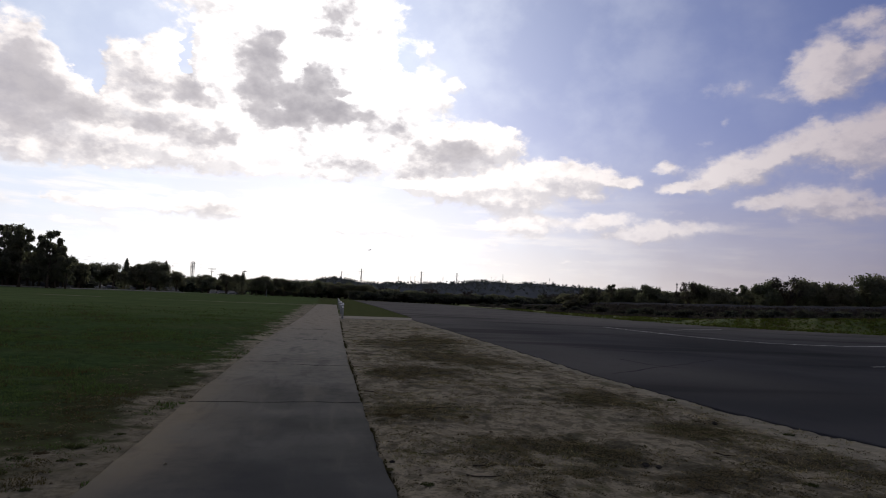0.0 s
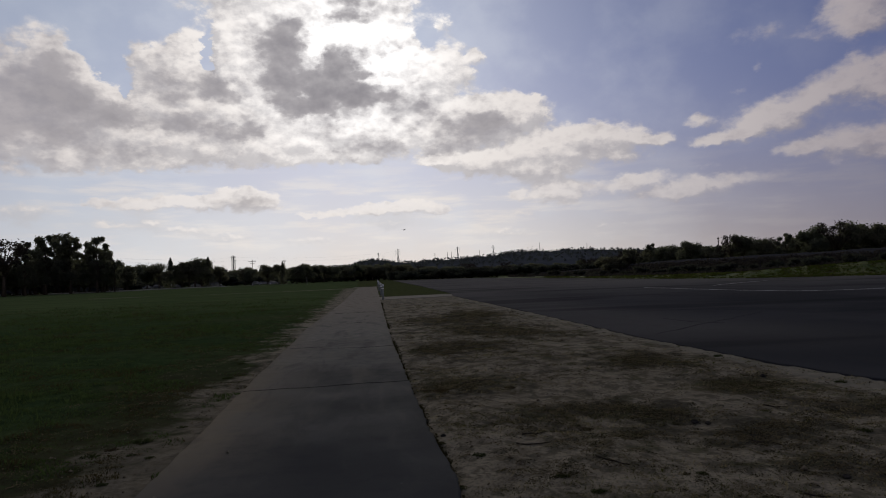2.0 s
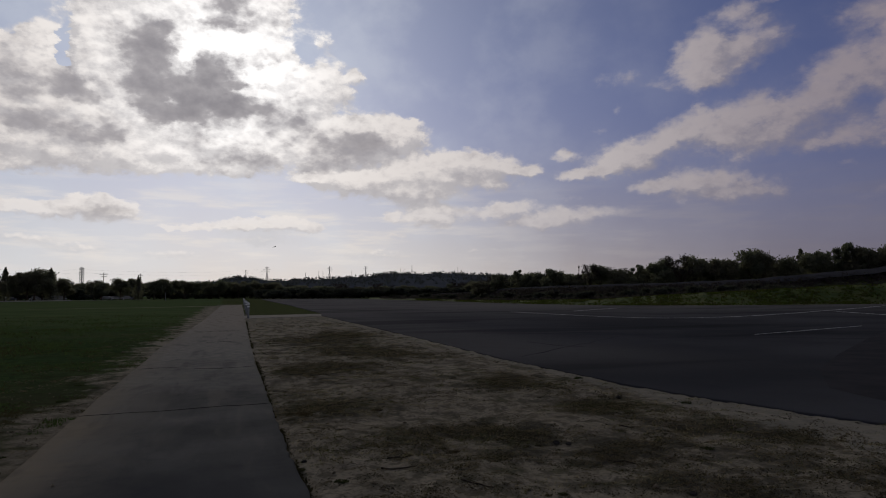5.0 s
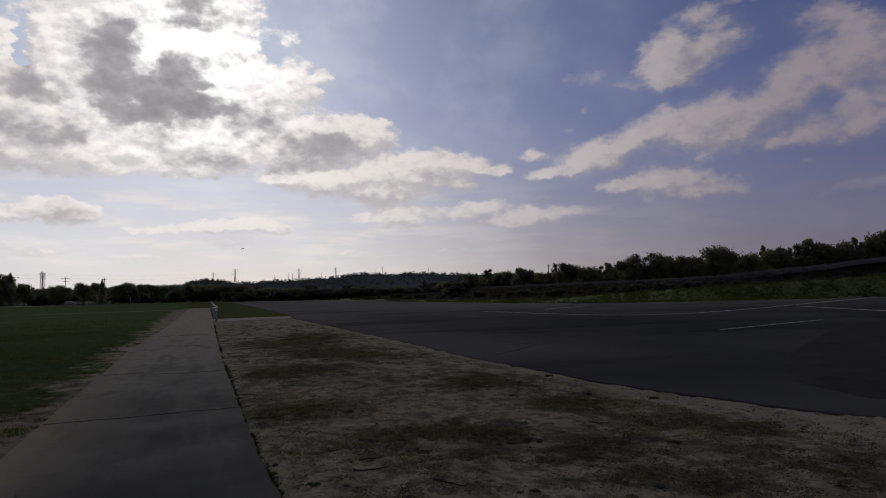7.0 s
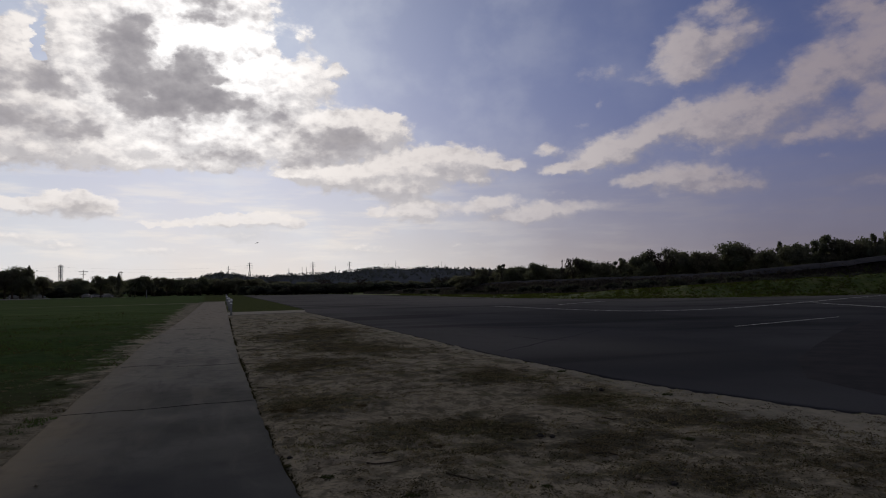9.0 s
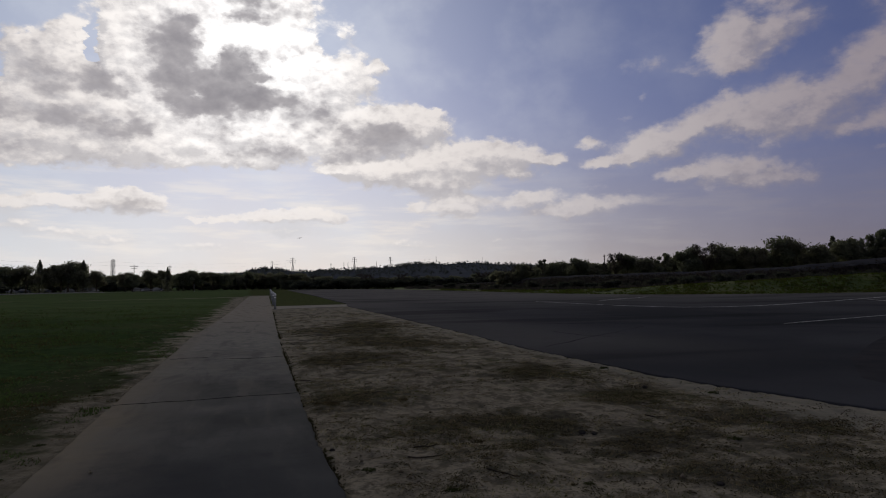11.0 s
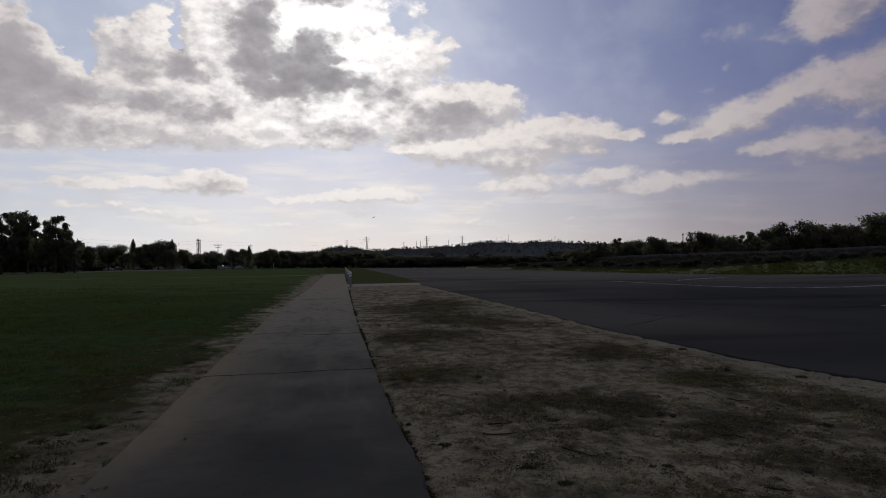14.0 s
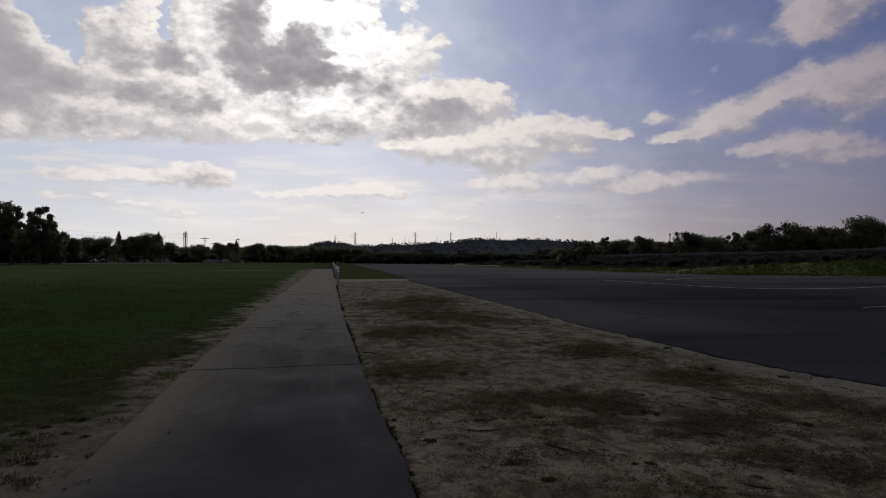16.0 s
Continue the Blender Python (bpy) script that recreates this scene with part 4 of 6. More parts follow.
def build_levee():
    az = np.arange(12, 84, 0.25)
    wob = 0.12 * fbm(az * 1.3, az * 0 + 3.0, 4, 77)
    rows = []
    prof = [(-9.0, 0, -0.02), (-6.0, 0.12, 0.0), (-3.0, 0.55, 0), (0.0, 1.0, 0), (3.0, 0.95, 0), (8.0, 0.7, 0)]
    for dr, kz, dz in prof:
        rows.append((VERGE_R + dr, VERGE_Z * kz + dz + wob * (kz > 0.3)))
    rows.append((LEVEE_R - 9, VERGE_Z * 0.5))
    rows.append((LEVEE_R - 4.5, VERGE_Z * 0.4 + LEVEE_Z * 0.25))
    rows.append((LEVEE_R, LEVEE_Z + 0.4 * wob))
    rows.append((LEVEE_R + 5, LEVEE_Z + 0.05))
    rows.append((LEVEE_R + 13, LEVEE_Z * 0.2))
    rows.append((LEVEE_R + 30, LEVEE_Z * 0.0 - 0.05))
    n = len(az)
    v = np.concatenate([np.stack([r * np.sin(np.radians(az)), r * np.cos(np.radians(az)), z], 1) for r, z in rows])
    i = np.arange(len(rows) - 1)[:, None] * n + np.arange(n - 1)[None, :]
    q = np.stack([i, i + n, i + n + 1, i + 1], -1).reshape(-1, 4)
    ob = big_mesh("embankment", v, q, embankment_material())
    tagged(ob, "low grassy bank and levee behind the runway", "embankment", kind="structure")
    # gravel track along the crest, spilling down its near side
    rows = [(LEVEE_R - 3.2, LEVEE_Z - 0.85), (LEVEE_R - 1.6, LEVEE_Z - 0.30), (LEVEE_R - 0.2, LEVEE_Z + 0.10), (LEVEE_R + 4.6, LEVEE_Z + 0.16), (LEVEE_R + 5.2, LEVEE_Z - 0.4)]
    v = np.concatenate([np.stack([r * np.sin(np.radians(az)), r * np.cos(np.radians(az)), z + 0.5 * wob], 1) for r, z in rows])
    i = np.arange(len(rows) - 1)[:, None] * n + np.arange(n - 1)[None, :]
    q = np.stack([i, i + n, i + n + 1, i + 1], -1).reshape(-1, 4)
    track = big_mesh("levee_track", v, q, simple("grey_gravel", (0.034, 0.034, 0.037), (0.054, 0.053, 0.054), 0.5, 1.0, 0.4, spec=0.0))
    tagged(track, "grey gravel track along the levee's crest", "track", kind="structure")


build_levee()


# ---------------------------------------------------------------- trees
def leaves(centres, radii, count, size, rng, flat=0.8):
    """Many small leaf sprays, as quads scattered through rounded clumps."""
    per = max(1, count // len(centres))
    c = np.repeat(np.array(centres), per, axis=0)
    rad = np.repeat(np.array(radii), per)
    n = len(c)
    d = rng.normal(size=(n, 3))
    d /= np.linalg.norm(d, axis=1)[:, None]
    r = rad * rng.uniform(0.35, 1.0, n) ** 0.6 * (1 + 0.25 * rng.normal(size=n))
    p = c + d * r[:, None] * np.array([1, 1, flat])
    a = rng.normal(size=(n, 3))
    a /= np.linalg.norm(a, axis=1)[:, None]
    b = np.cross(a, rng.normal(size=(n, 3)))
    b /= np.linalg.norm(b, axis=1)[:, None]
    s = size * rng.uniform(0.5, 1.4, n)[:, None]
    a, b = a * s, b * s * 0.6
    v = np.stack([p - a, p - b * 0.9, p + a, p + b], 1).reshape(-1, 3)
    return v, np.arange(4 * n).reshape(-1, 4)


def tree(kind, seed):
    """A tree of unit build, standing at the origin; its height in metres is kept in the list below."""
    rng, rnd = np.random.default_rng(seed), random.Random(seed)
    wood, centres, radii = Shape(), [], []
    if kind == "broadleaf":
        h, leaf, n, size = 10.0, LEAF, 7000, 0.23
        wood.tube([(0, 0, -0.3), (0.1, 0, 1.2), (0.0, 0.15, 2.6), (0.2, 0.1, 5.5)], [0.34, 0.26, 0.22, 0.10], 7)
        for i in range(11):
            a, t = i * 2.4 + rnd.uniform(-0.4, 0.4), rnd.uniform(0.0, 1.0)
            z = 3.6 + 5.0 * t
            r = (3.6 - 2.6 * abs(t - 0.35)) * rnd.uniform(0.55, 1.0)
            tip = (r * math.cos(a), r * math.sin(a), z)
            wood.tube([(0.0, 0.1, 2.3 + 2.0 * t), (tip[0] * 0.5, tip[1] * 0.5, z - 0.9), tip], [0.12, 0.08, 0.03], 5)
            centres.append(tip)
            radii.append(rnd.uniform(1.1, 1.9))
        centres += [(0, 0, 5.5), (0.4, -0.3, 7.5)]
        radii += [2.4, 1.8]
    elif kind == "gum":
        h, leaf, n, size = 18.0, LEAF_DARK, 7000, 0.33
        wood.tube([(0, 0, -0.3), (0.1, 0.1, 3), (-0.2, 0.2, 8), (0.2, 0, 13), (0.1, 0.1, 16.5)], [0.5, 0.42, 0.32, 0.18, 0.06], 8)
        for i in range(17):
            t = (i + rnd.random()) / 17
            a = i * 2.2 + rnd.uniform(-0.5, 0.5)
            z = 3.0 + 14.0 * t
            r = (1.2 + 3.4 * math.sin(math.pi * min(1, 0.25 + 0.7 * t))) * rnd.uniform(0.45, 1.0)
            tip = (r * math.cos(a), r * math.sin(a), z)
            wood.tube([(0, 0.1, z - 2.2), (tip[0] * 0.5, tip[1] * 0.5, z - 0.8), tip], [0.15, 0.09, 0.03], 5)
            centres.append(tip)
            radii.append(rnd.uniform(0.9, 1.7))
        centres += [(0, 0, 5.0), (0, 0, 9.0), (0.2, 0, 12.5)]
        radii += [2.4, 1.8, 1.3]
    elif kind == "cypress":
        h, leaf, n, size = 12.0, LEAF_DARK, 4000, 0.24
        wood.tube([(0, 0, -0.3), (0, 0, 6), (0.05, 0, 11.6)], [0.25, 0.16, 0.03], 6)
        for i in range(20):
            t = (i / 19) ** 0.8
            w = 1 - t
            centres.append((rnd.uniform(-0.7, 0.7) * w, rnd.uniform(-0.7, 0.7) * w, 1.2 + 10.5 * t))
            radii.append(max(0.10, 2.9 * w ** 0.85 * rnd.uniform(0.7, 1.2)))
    elif kind == "shrub":
        h, leaf, n, size = 3.0, LEAF_LOW, 1300, 0.20
        for i in range(7):
            a = i * 0.9 + rnd.uniform(-0.3, 0.3)
            tip = (1.2 * math.cos(a) * rnd.uniform(0.3, 1), 1.2 * math.sin(a) * rnd.uniform(0.3, 1), rnd.uniform(0.7, 2.1))
            wood.tube([(0.05 * i - 0.15, 0, -0.15), (tip[0] * 0.4, tip[1] * 0.4, tip[2] * 0.6), tip], [0.06, 0.04, 0.015], 4)
            centres.append(tip)
            radii.append(rnd.uniform(0.55, 0.95))
    else:  # a tree that has shed most of its leaves
        h, leaf, n, size = 9.0, BRUSH, 1100, 0.20
        wood.tube([(0, 0, -0.3), (0.1, 0, 2), (0.0, 0.1, 4.5)], [0.28, 0.22, 0.12], 6)
        for i in range(26):
            a = i * 2.4
            z0 = rnd.uniform(1.8, 4.4)
            r, z = rnd.uniform(1.2, 3.2), rnd.uniform(5.2, 8.8)
            tip = (r * math.cos(a), r * math.sin(a), z)
            wood.tube([(0, 0.05, z0), (tip[0] * 0.45, tip[1] * 0.45, (z0 + z) / 2 + 0.5), tip], [0.09, 0.055, 0.02], 4)
            for j in range(3):
                b = a + rnd.uniform(-1, 1)
                wood.tube([(tip[0] * 0.7, tip[1] * 0.7, z * 0.85), (tip[0] + 0.7 * math.cos(b), tip[1] + 0.7 * math.sin(b), z + rnd.uniform(-0.2, 0.7))], [0.04, 0.012], 3)
            centres.append(tip)
            radii.append(0.8)
    top = new("tree")
    part("trunk", wood, BARK, top, smooth=True)
    v, q = leaves(centres, radii, n, size, rng)
    crown = big_mesh("crown", v, q, leaf)
    crown.parent = top
    top["stature"] = h
    return top


STOCK = {k: [tree(k, 10 * i + s) for s in range(n)] for i, (k, n) in enumerate((("broadleaf", 4), ("gum", 3), ("cypress", 2), ("shrub", 3), ("bare", 2)))}
LABELS = {
    "broadleaf": "round-crowned dark green broadleaf tree on the grass",
    "gum": "tall dark evergreen tree with a ragged open crown",
    "cypress": "narrow pointed dark conifer among the park trees",
    "shrub": "low bushy green shrub on rough ground",
    "bare": "nearly leafless grey-brown tree with fine twigs",
}
used = set()
picker = random.Random(12)


def plant(kind, az, r, z, height, group, width=1.0):
    """Stands a tree at an azimuth and distance; the first use of each kind takes the original itself."""
    src = picker.choice(STOCK[kind])
    k = height / src["stature"]
    m = Matrix.Translation(polar(az, r, z)) @ Matrix.Rotation(picker.uniform(0, 6.28), 4, "Z")
    sc = Matrix.Diagonal((k * width, k * width, k, 1))
    if src.name not in used:
        used.add(src.name)
        ob = src
        ob.matrix_basis = m @ sc
    else:
        ob = copy_thing(src, m)
        ob.matrix_basis = m @ sc
    ob.name = "shrub" if kind == "shrub" else "tree"
    return tagged(ob, LABELS[kind], "shrub" if kind == "shrub" else "tree", group)


def by_angle(kind, az, el, r, group, z=0.0, width=1.0):
    """A tree whose top stands at an elevation in degrees, seen from the camera's place."""
    plant(kind, az, r, z, 1.62 + r * math.tan(radians(el)) - z, group, width)


def levee_z(az):
    return float(np.interp(az, np.arange(12, 84, 0.25), LEVEE_Z)), float(np.interp(az, np.arange(12, 84, 0.25), LEVEE_R))


# park trees over the field: azimuth, elevation of the top, distance
TALL = [(-29.2, 4.2, 190), (-27.7, 4.6, 195), (-25.2, 3.6, 198), (-23.9, 4.2, 200), (-23.0, 4.2, 205), (-22.3, 4.25, 200), (-20.5, 4.05, 200), (-19.8, 2.9, 208), (-20.0, 3.2, 202), (-19.3, 2.2, 200), (-18.4, 1.6, 215), (-21.4, 2.7, 215), (-22.5, 3.4, 212), (-24.6, 3.2, 210), (-20.2, 3.1, 206)]
for az, el, r in TALL:
    by_angle("gum", az, el, r, "park trees", width=0.88)
by_angle("bare", -26.5, 3.6, 190, "park trees", width=1.2)
ROUND = [(-17.9, 1.7, 250), (-17.0, 1.75, 255), (-16.1, 1.7, 250), (-14.4, 1.75, 260), (-13.9, 1.9, 256), (-13.4, 2.05, 255), (-12.9, 1.9, 262), (-11.5, 1.42, 265), (-9.5, 1.28, 270), (-9.0, 1.1, 265), (-7.7, 1.35, 270),
         (-6.7, 1.4, 275), (-5.3, 1.25, 270), (-4.5, 1.42, 275), (-3.9, 1.2, 280), (-3.0, 1.25, 285), (-2.2, 1.1, 285), (-1.3, 1.15, 290), (-0.4, 1.2, 290), (0.6, 1.15, 300), (1.6, 1.2, 300), (2.6, 1.15, 300), (3.4, 1.05, 300)]
for az, el, r in ROUND:
    by_angle("broadleaf", az, el, r, "park trees", width=1.1)
for az, el in ((-15.25, 2.15), (-12.4, 2.15), (-6.45, 1.6)):
    by_angle("cypress", az, el, 258, "park trees")
more = random.Random(31)
for i in range(40):
    az = -30 + 34 * i / 39 + more.uniform(-0.3, 0.3)
    by_angle("broadleaf", az, more.uniform(0.75, 1.15) + (0.9 if az < -19 else 0), more.uniform(285, 320) - (70 if az < -19 else 0), "park trees", width=1.25)

for i in range(16):
    az = -30.5 + 12.0 * i / 15 + more.uniform(-0.2, 0.2)
    by_angle("broadleaf", az, more.uniform(1.7, 2.5) * (1.0 if az < -20 else 0.8), more.uniform(204, 216), "park trees", width=1.15)

# underwood that closes the view beneath the crowns
for i in range(70):
    az = -31 + 37 * i / 69 + more.uniform(-0.2, 0.2)
    plant("shrub", az, more.uniform(300, 330) - (80 if az < -18 else 0), 0.0, more.uniform(3.2, 5.5), "underwood of the park", 2.2)

# wood behind the runway's far end
for i in range(46):
    az = 3.6 + 23.0 * i / 45 + more.uniform(-0.25, 0.25)
    by_angle(more.choice(("broadleaf", "broadleaf", "bare")), az, more.uniform(0.5, 0.95), more.uniform(255, 330), "wood past the runway", width=1.35)

for i in range(70):
    az = 3.2 + 22.0 * i / 69 + more.uniform(-0.15, 0.15)
    plant("shrub", az, more.uniform(246, 262), 0.0, more.uniform(2.6, 4.6), "thicket past the runway", 2.0)

# trees behind the levee
WEST = [(23.2, 1.75, 152), (24.9, 2.05, 150), (25.6, 1.8, 152), (26.8, 1.75, 150), (28.0, 2.1, 145), (31.0, 2.3, 140), (31.8, 2.4, 142), (33.4, 2.0, 140), (34.9, 2.4, 140), (36.7, 2.78, 140), (38.3, 2.85, 138), (39.3, 2.85, 140),
        (40.6, 2.85, 142), (41.6, 2.8, 138), (43.4, 3.2, 140), (44.4, 3.25, 140), (46.0, 2.75, 142), (48.0, 3.1, 145), (50.0, 3.7, 150), (51.3, 3.3, 150), (53.0, 3.2, 152), (54.8, 4.0, 155), (56.5, 3.8, 158), (58.5, 4.0, 160)]
for i, (az, el, r) in enumerate(WEST):
    by_angle("bare" if i in (5, 10) else ("gum" if i in (18, 8, 1) else "broadleaf"), az, el, r, "trees behind the levee", z=0.0, width=0.92)
for i in range(84):
    az = 21.0 + 41.5 * i / 83 + more.uniform(-0.3, 0.3)
    by_angle(more.choice(("broadleaf", "broadleaf", "broadleaf", "bare")), az, np.interp(az, [22, 30, 36, 44, 55, 62], [1.35, 1.65, 1.9, 2.3, 2.65, 2.95]) + more.uniform(-0.35, 0.12), more.uniform(150, 172), "trees behind the levee", width=1.3)
for i in range(9):
    az = 47.2 + 0.85 * i + more.uniform(-0.15, 0.15)
    by_angle("gum", az, more.uniform(2.95, 3.65), more.uniform(146, 152), "trees behind the levee", width=0.55)
# bushes along the foot of the levee
for i in range(60):
    az = 14 + 46 * i / 59 + more.uniform(-0.3, 0.3)
    vz = float(np.interp(az, np.arange(12, 84, 0.25), VERGE_Z))
    vr = float(np.interp(az, np.arange(12, 84, 0.25), VERGE_R))
    plant("shrub", az, vr + more.uniform(6, 20), vz * 0.55, more.uniform(0.9, 2.0), "bushes under the levee", 1.4)


def brush():
    """Grey-brown weeds and scrub that cover the levee's side, past counting."""
    rng = np.random.default_rng(5)
    az = rng.uniform(13, 64, 14000)
    t = rng.uniform(0, 1, 14000)
    vr, vz = np.interp(az, np.arange(12, 84, 0.25), VERGE_R), np.interp(az, np.arange(12, 84, 0.25), VERGE_Z)
    lr, lz = np.interp(az, np.arange(12, 84, 0.25), LEVEE_R), np.interp(az, np.arange(12, 84, 0.25), LEVEE_Z)
    r = (vr + 5) * (1 - t) + (lr - 1.8) * t
    z = np.where(t < 0.6, vz * (0.85 - 0.5 * t), vz * 0.5 * (1 - t) + 0.84 * lz * np.clip((t - 0.6) / 0.4, 0, 1)) + 0.12
    c = np.stack([r * np.sin(np.radians(az)), r * np.cos(np.radians(az)), z], 1)
    v, q = leaves(c, rng.uniform(0.2, 0.7, 14000), 150000, 0.17, rng, 0.6)
    tagged(big_mesh("scrub", v, q, BRUSH), "dark grey-brown scrub covering the levee's side", "scrub", kind="stuff")


brush()


def bank_grass():
    """Longer grass in tussocks over the bank."""
    rng = np.random.default_rng(25)
    n = 11000
    az = rng.uniform(16, 62, n)
    u = rng.uniform(-8.5, 6, n)
    vr, vz = np.interp(az, np.arange(12, 84, 0.25), VERGE_R), np.interp(az, np.arange(12, 84, 0.25), VERGE_Z)
    r = vr + u
    z = vz * np.interp(u, [-9, -6, -3, 0, 3, 8], [0, 0.12, 0.55, 1.0, 0.95, 0.7]) + 0.05
    x, y = r * np.sin(np.radians(az)), r * np.cos(np.radians(az))
    keep = rng.uniform(size=n) < 0.55 + 0.5 * fbm(x * 0.25, y * 0.25, 3, 81)
    c = np.stack([x, y, z], 1)[keep]
    half = len(c) * 2 // 3
    for pts, name, mat, label in ((c[:half], "bank_grass", leaf_material("bank_grass_blades", (0.028, 0.048, 0.010), (0.060, 0.084, 0.018)), "rough green grass on the bank"), (c[half:], "dry_bank_grass", leaf_material("dry_bank_blades", (0.034, 0.038, 0.014), (0.062, 0.064, 0.026)), "yellowed dry grass on the bank")):
        v, q = leaves(pts, rng.uniform(0.10, 0.30, len(pts)), len(pts) * 10, 0.085, rng, 0.5)
        tagged(big_mesh(name, v, q, mat), label, "grass", kind="stuff")


bank_grass()


# ---------------------------------------------------------------- far hills
def hill_profile(az):
    """Height of the skyline in degrees."""
    a = np.asarray(az, float)
    h = np.interp(a, [-60, -30, -6, -1, 1, 2.5, 3.9, 6.8, 9, 12, 14.2, 16.5, 18.1, 20, 22.4, 26, 40, 80], [0.7, 0.9, 1.0, 1.25, 1.62, 1.47, 1.28, 1.45, 1.56, 1.75, 1.98, 1.88, 2.0, 1.95, 1.72, 1.6, 1.3, 0.9])
    return h + 0.05 * fbm(a * 0.9, a * 0 + 1.0, 3, 61)


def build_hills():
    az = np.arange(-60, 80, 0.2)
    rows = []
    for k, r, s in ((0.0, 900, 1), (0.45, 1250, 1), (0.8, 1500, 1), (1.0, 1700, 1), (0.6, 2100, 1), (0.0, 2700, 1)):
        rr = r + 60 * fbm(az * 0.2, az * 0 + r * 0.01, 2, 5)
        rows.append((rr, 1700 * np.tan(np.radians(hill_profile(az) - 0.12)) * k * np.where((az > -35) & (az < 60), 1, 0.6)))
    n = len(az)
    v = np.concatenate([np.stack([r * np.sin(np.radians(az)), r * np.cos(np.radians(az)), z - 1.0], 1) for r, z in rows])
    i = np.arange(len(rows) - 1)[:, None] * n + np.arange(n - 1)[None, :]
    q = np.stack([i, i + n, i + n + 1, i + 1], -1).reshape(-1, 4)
    # bluish haze of distance is put into the hills' base colour
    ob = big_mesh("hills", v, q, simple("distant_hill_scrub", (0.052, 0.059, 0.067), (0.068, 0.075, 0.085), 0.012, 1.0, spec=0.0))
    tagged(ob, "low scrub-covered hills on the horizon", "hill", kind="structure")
    # woods and scattered trees on the hills, past counting
    rng = np.random.default_rng(17)
    m = 2600
    a = rng.uniform(-32, 34, m)
    t = rng.uniform(0.15, 1.0, m) ** 0.6
    r = 900 + 800 * t
    z = 1700 * np.tan(np.radians(hill_profile(a) - 0.12)) * np.interp(t, [0, 0.44, 0.75, 1], [0, 0.45, 0.8, 1.0]) + rng.uniform(0, 4, m)
    c = np.stack([r * np.sin(np.radians(a)), r * np.cos(np.radians(a)), z], 1)
    big = np.where(rng.uniform(size=m) < 0.03, 5.5, 2.6) * rng.uniform(0.6, 1.3, m)
    v, q = leaves(c, big, m * 22, 1.15, rng, 1.0)
    # the woods' colours take in the same bluish haze
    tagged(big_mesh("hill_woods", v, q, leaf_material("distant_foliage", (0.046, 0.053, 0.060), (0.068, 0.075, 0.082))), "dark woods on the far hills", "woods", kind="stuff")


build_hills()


# ---------------------------------------------------------------- pylons, masts, poles
def lattice_tower(height, spread_at_foot, arms, straight=False):
    top = new("pylon")
    h, w = height, spread_at_foot
    thick = 0.30

    def half(z):
        if straight:
            return w * (1 - 0.25 * z / h)
        return w * (1 - 0.86 * min(z / (h * 0.62), 1.0)) if z < h * 0.62 else w * 0.14

    levels = [h * t for t in (0, 0.16, 0.31, 0.45, 0.54, 0.62, 0.70, 0.78, 0.86, 0.94)]
    for sx, sy in ((1, 1), (-1, 1), (-1, -1), (1, -1)):
        s = Shape().tube([(sx * half(z), sy * half(z), z) for z in levels] + [(0, 0, h)], [thick] * len(levels) + [0.12], 4)
        part("leg", s, STEEL, top)
    for a, b in zip(levels, levels[1:]):
        s = Shape()
        for (ux, uy), (vx, vy) in (((1, 1), (-1, 1)), ((-1, 1), (-1, -1)), ((-1, -1), (1, -1)), ((1, -1), (1, 1))):
            p0, p1 = (ux * half(a), uy * half(a), a), (vx * half(b), vy * half(b), b)
            p2, p3 = (vx * half(a), vy * half(a), a), (ux * half(b), uy * half(b), b)
            s.tube([p0, p1], [0.15, 0.15], 4).tube([p2, p3], [0.15, 0.15], 4).tube([p1, p3], [0.13, 0.13], 4)
        part("bracing", s, STEEL, top)
    for t, reach in arms:
        z = h * t
        for sx in (1, -1):
            s = Shape().tube([(0, 0.4, z), (sx * reach, 0, z + 0.2)], [0.2, 0.14], 4).tube([(0, -0.4, z), (sx * reach, 0, z + 0.2)], [0.2, 0.14], 4)
            s.tube([(sx * half(z), 0, z + h * 0.045), (sx * reach, 0, z + 0.2)], [0.16, 0.12], 4)
            s.tube([(sx * reach, 0, z + 0.2), (sx * reach, 0, z - 1.6)], [0.16, 0.16], 5)
            part("arm", s, STEEL, top)
    return top


def ridge_height(az, r):
    """Height of the hillside at a place, or the flat ground before it."""
    if r < 900:
        return 0.0
    return 1700 * math.tan(radians(float(hill_profile(az)) - 0.12)) * float(np.interp(r, [900, 1250, 1500, 1700], [0, 0.45, 0.8, 1.0])) - 1.0


def stand(src, az, el, r, height, first, turn, label, group, name):
    foot = ridge_height(az, r)
    k = (1.62 + r * math.tan(radians(el)) - foot) / height
    m = Matrix.Translation(polar(az, r, foot - 0.5)) @ Matrix.Rotation(radians(turn), 4, "Z")
    ob = src if first else copy_thing(src, m)
    ob.matrix_basis = m @ Matrix.Diagonal((k, k, k, 1))
    ob.name = name
    tagged(ob, label, "pylon" if name == "pylon" else "mast", group)


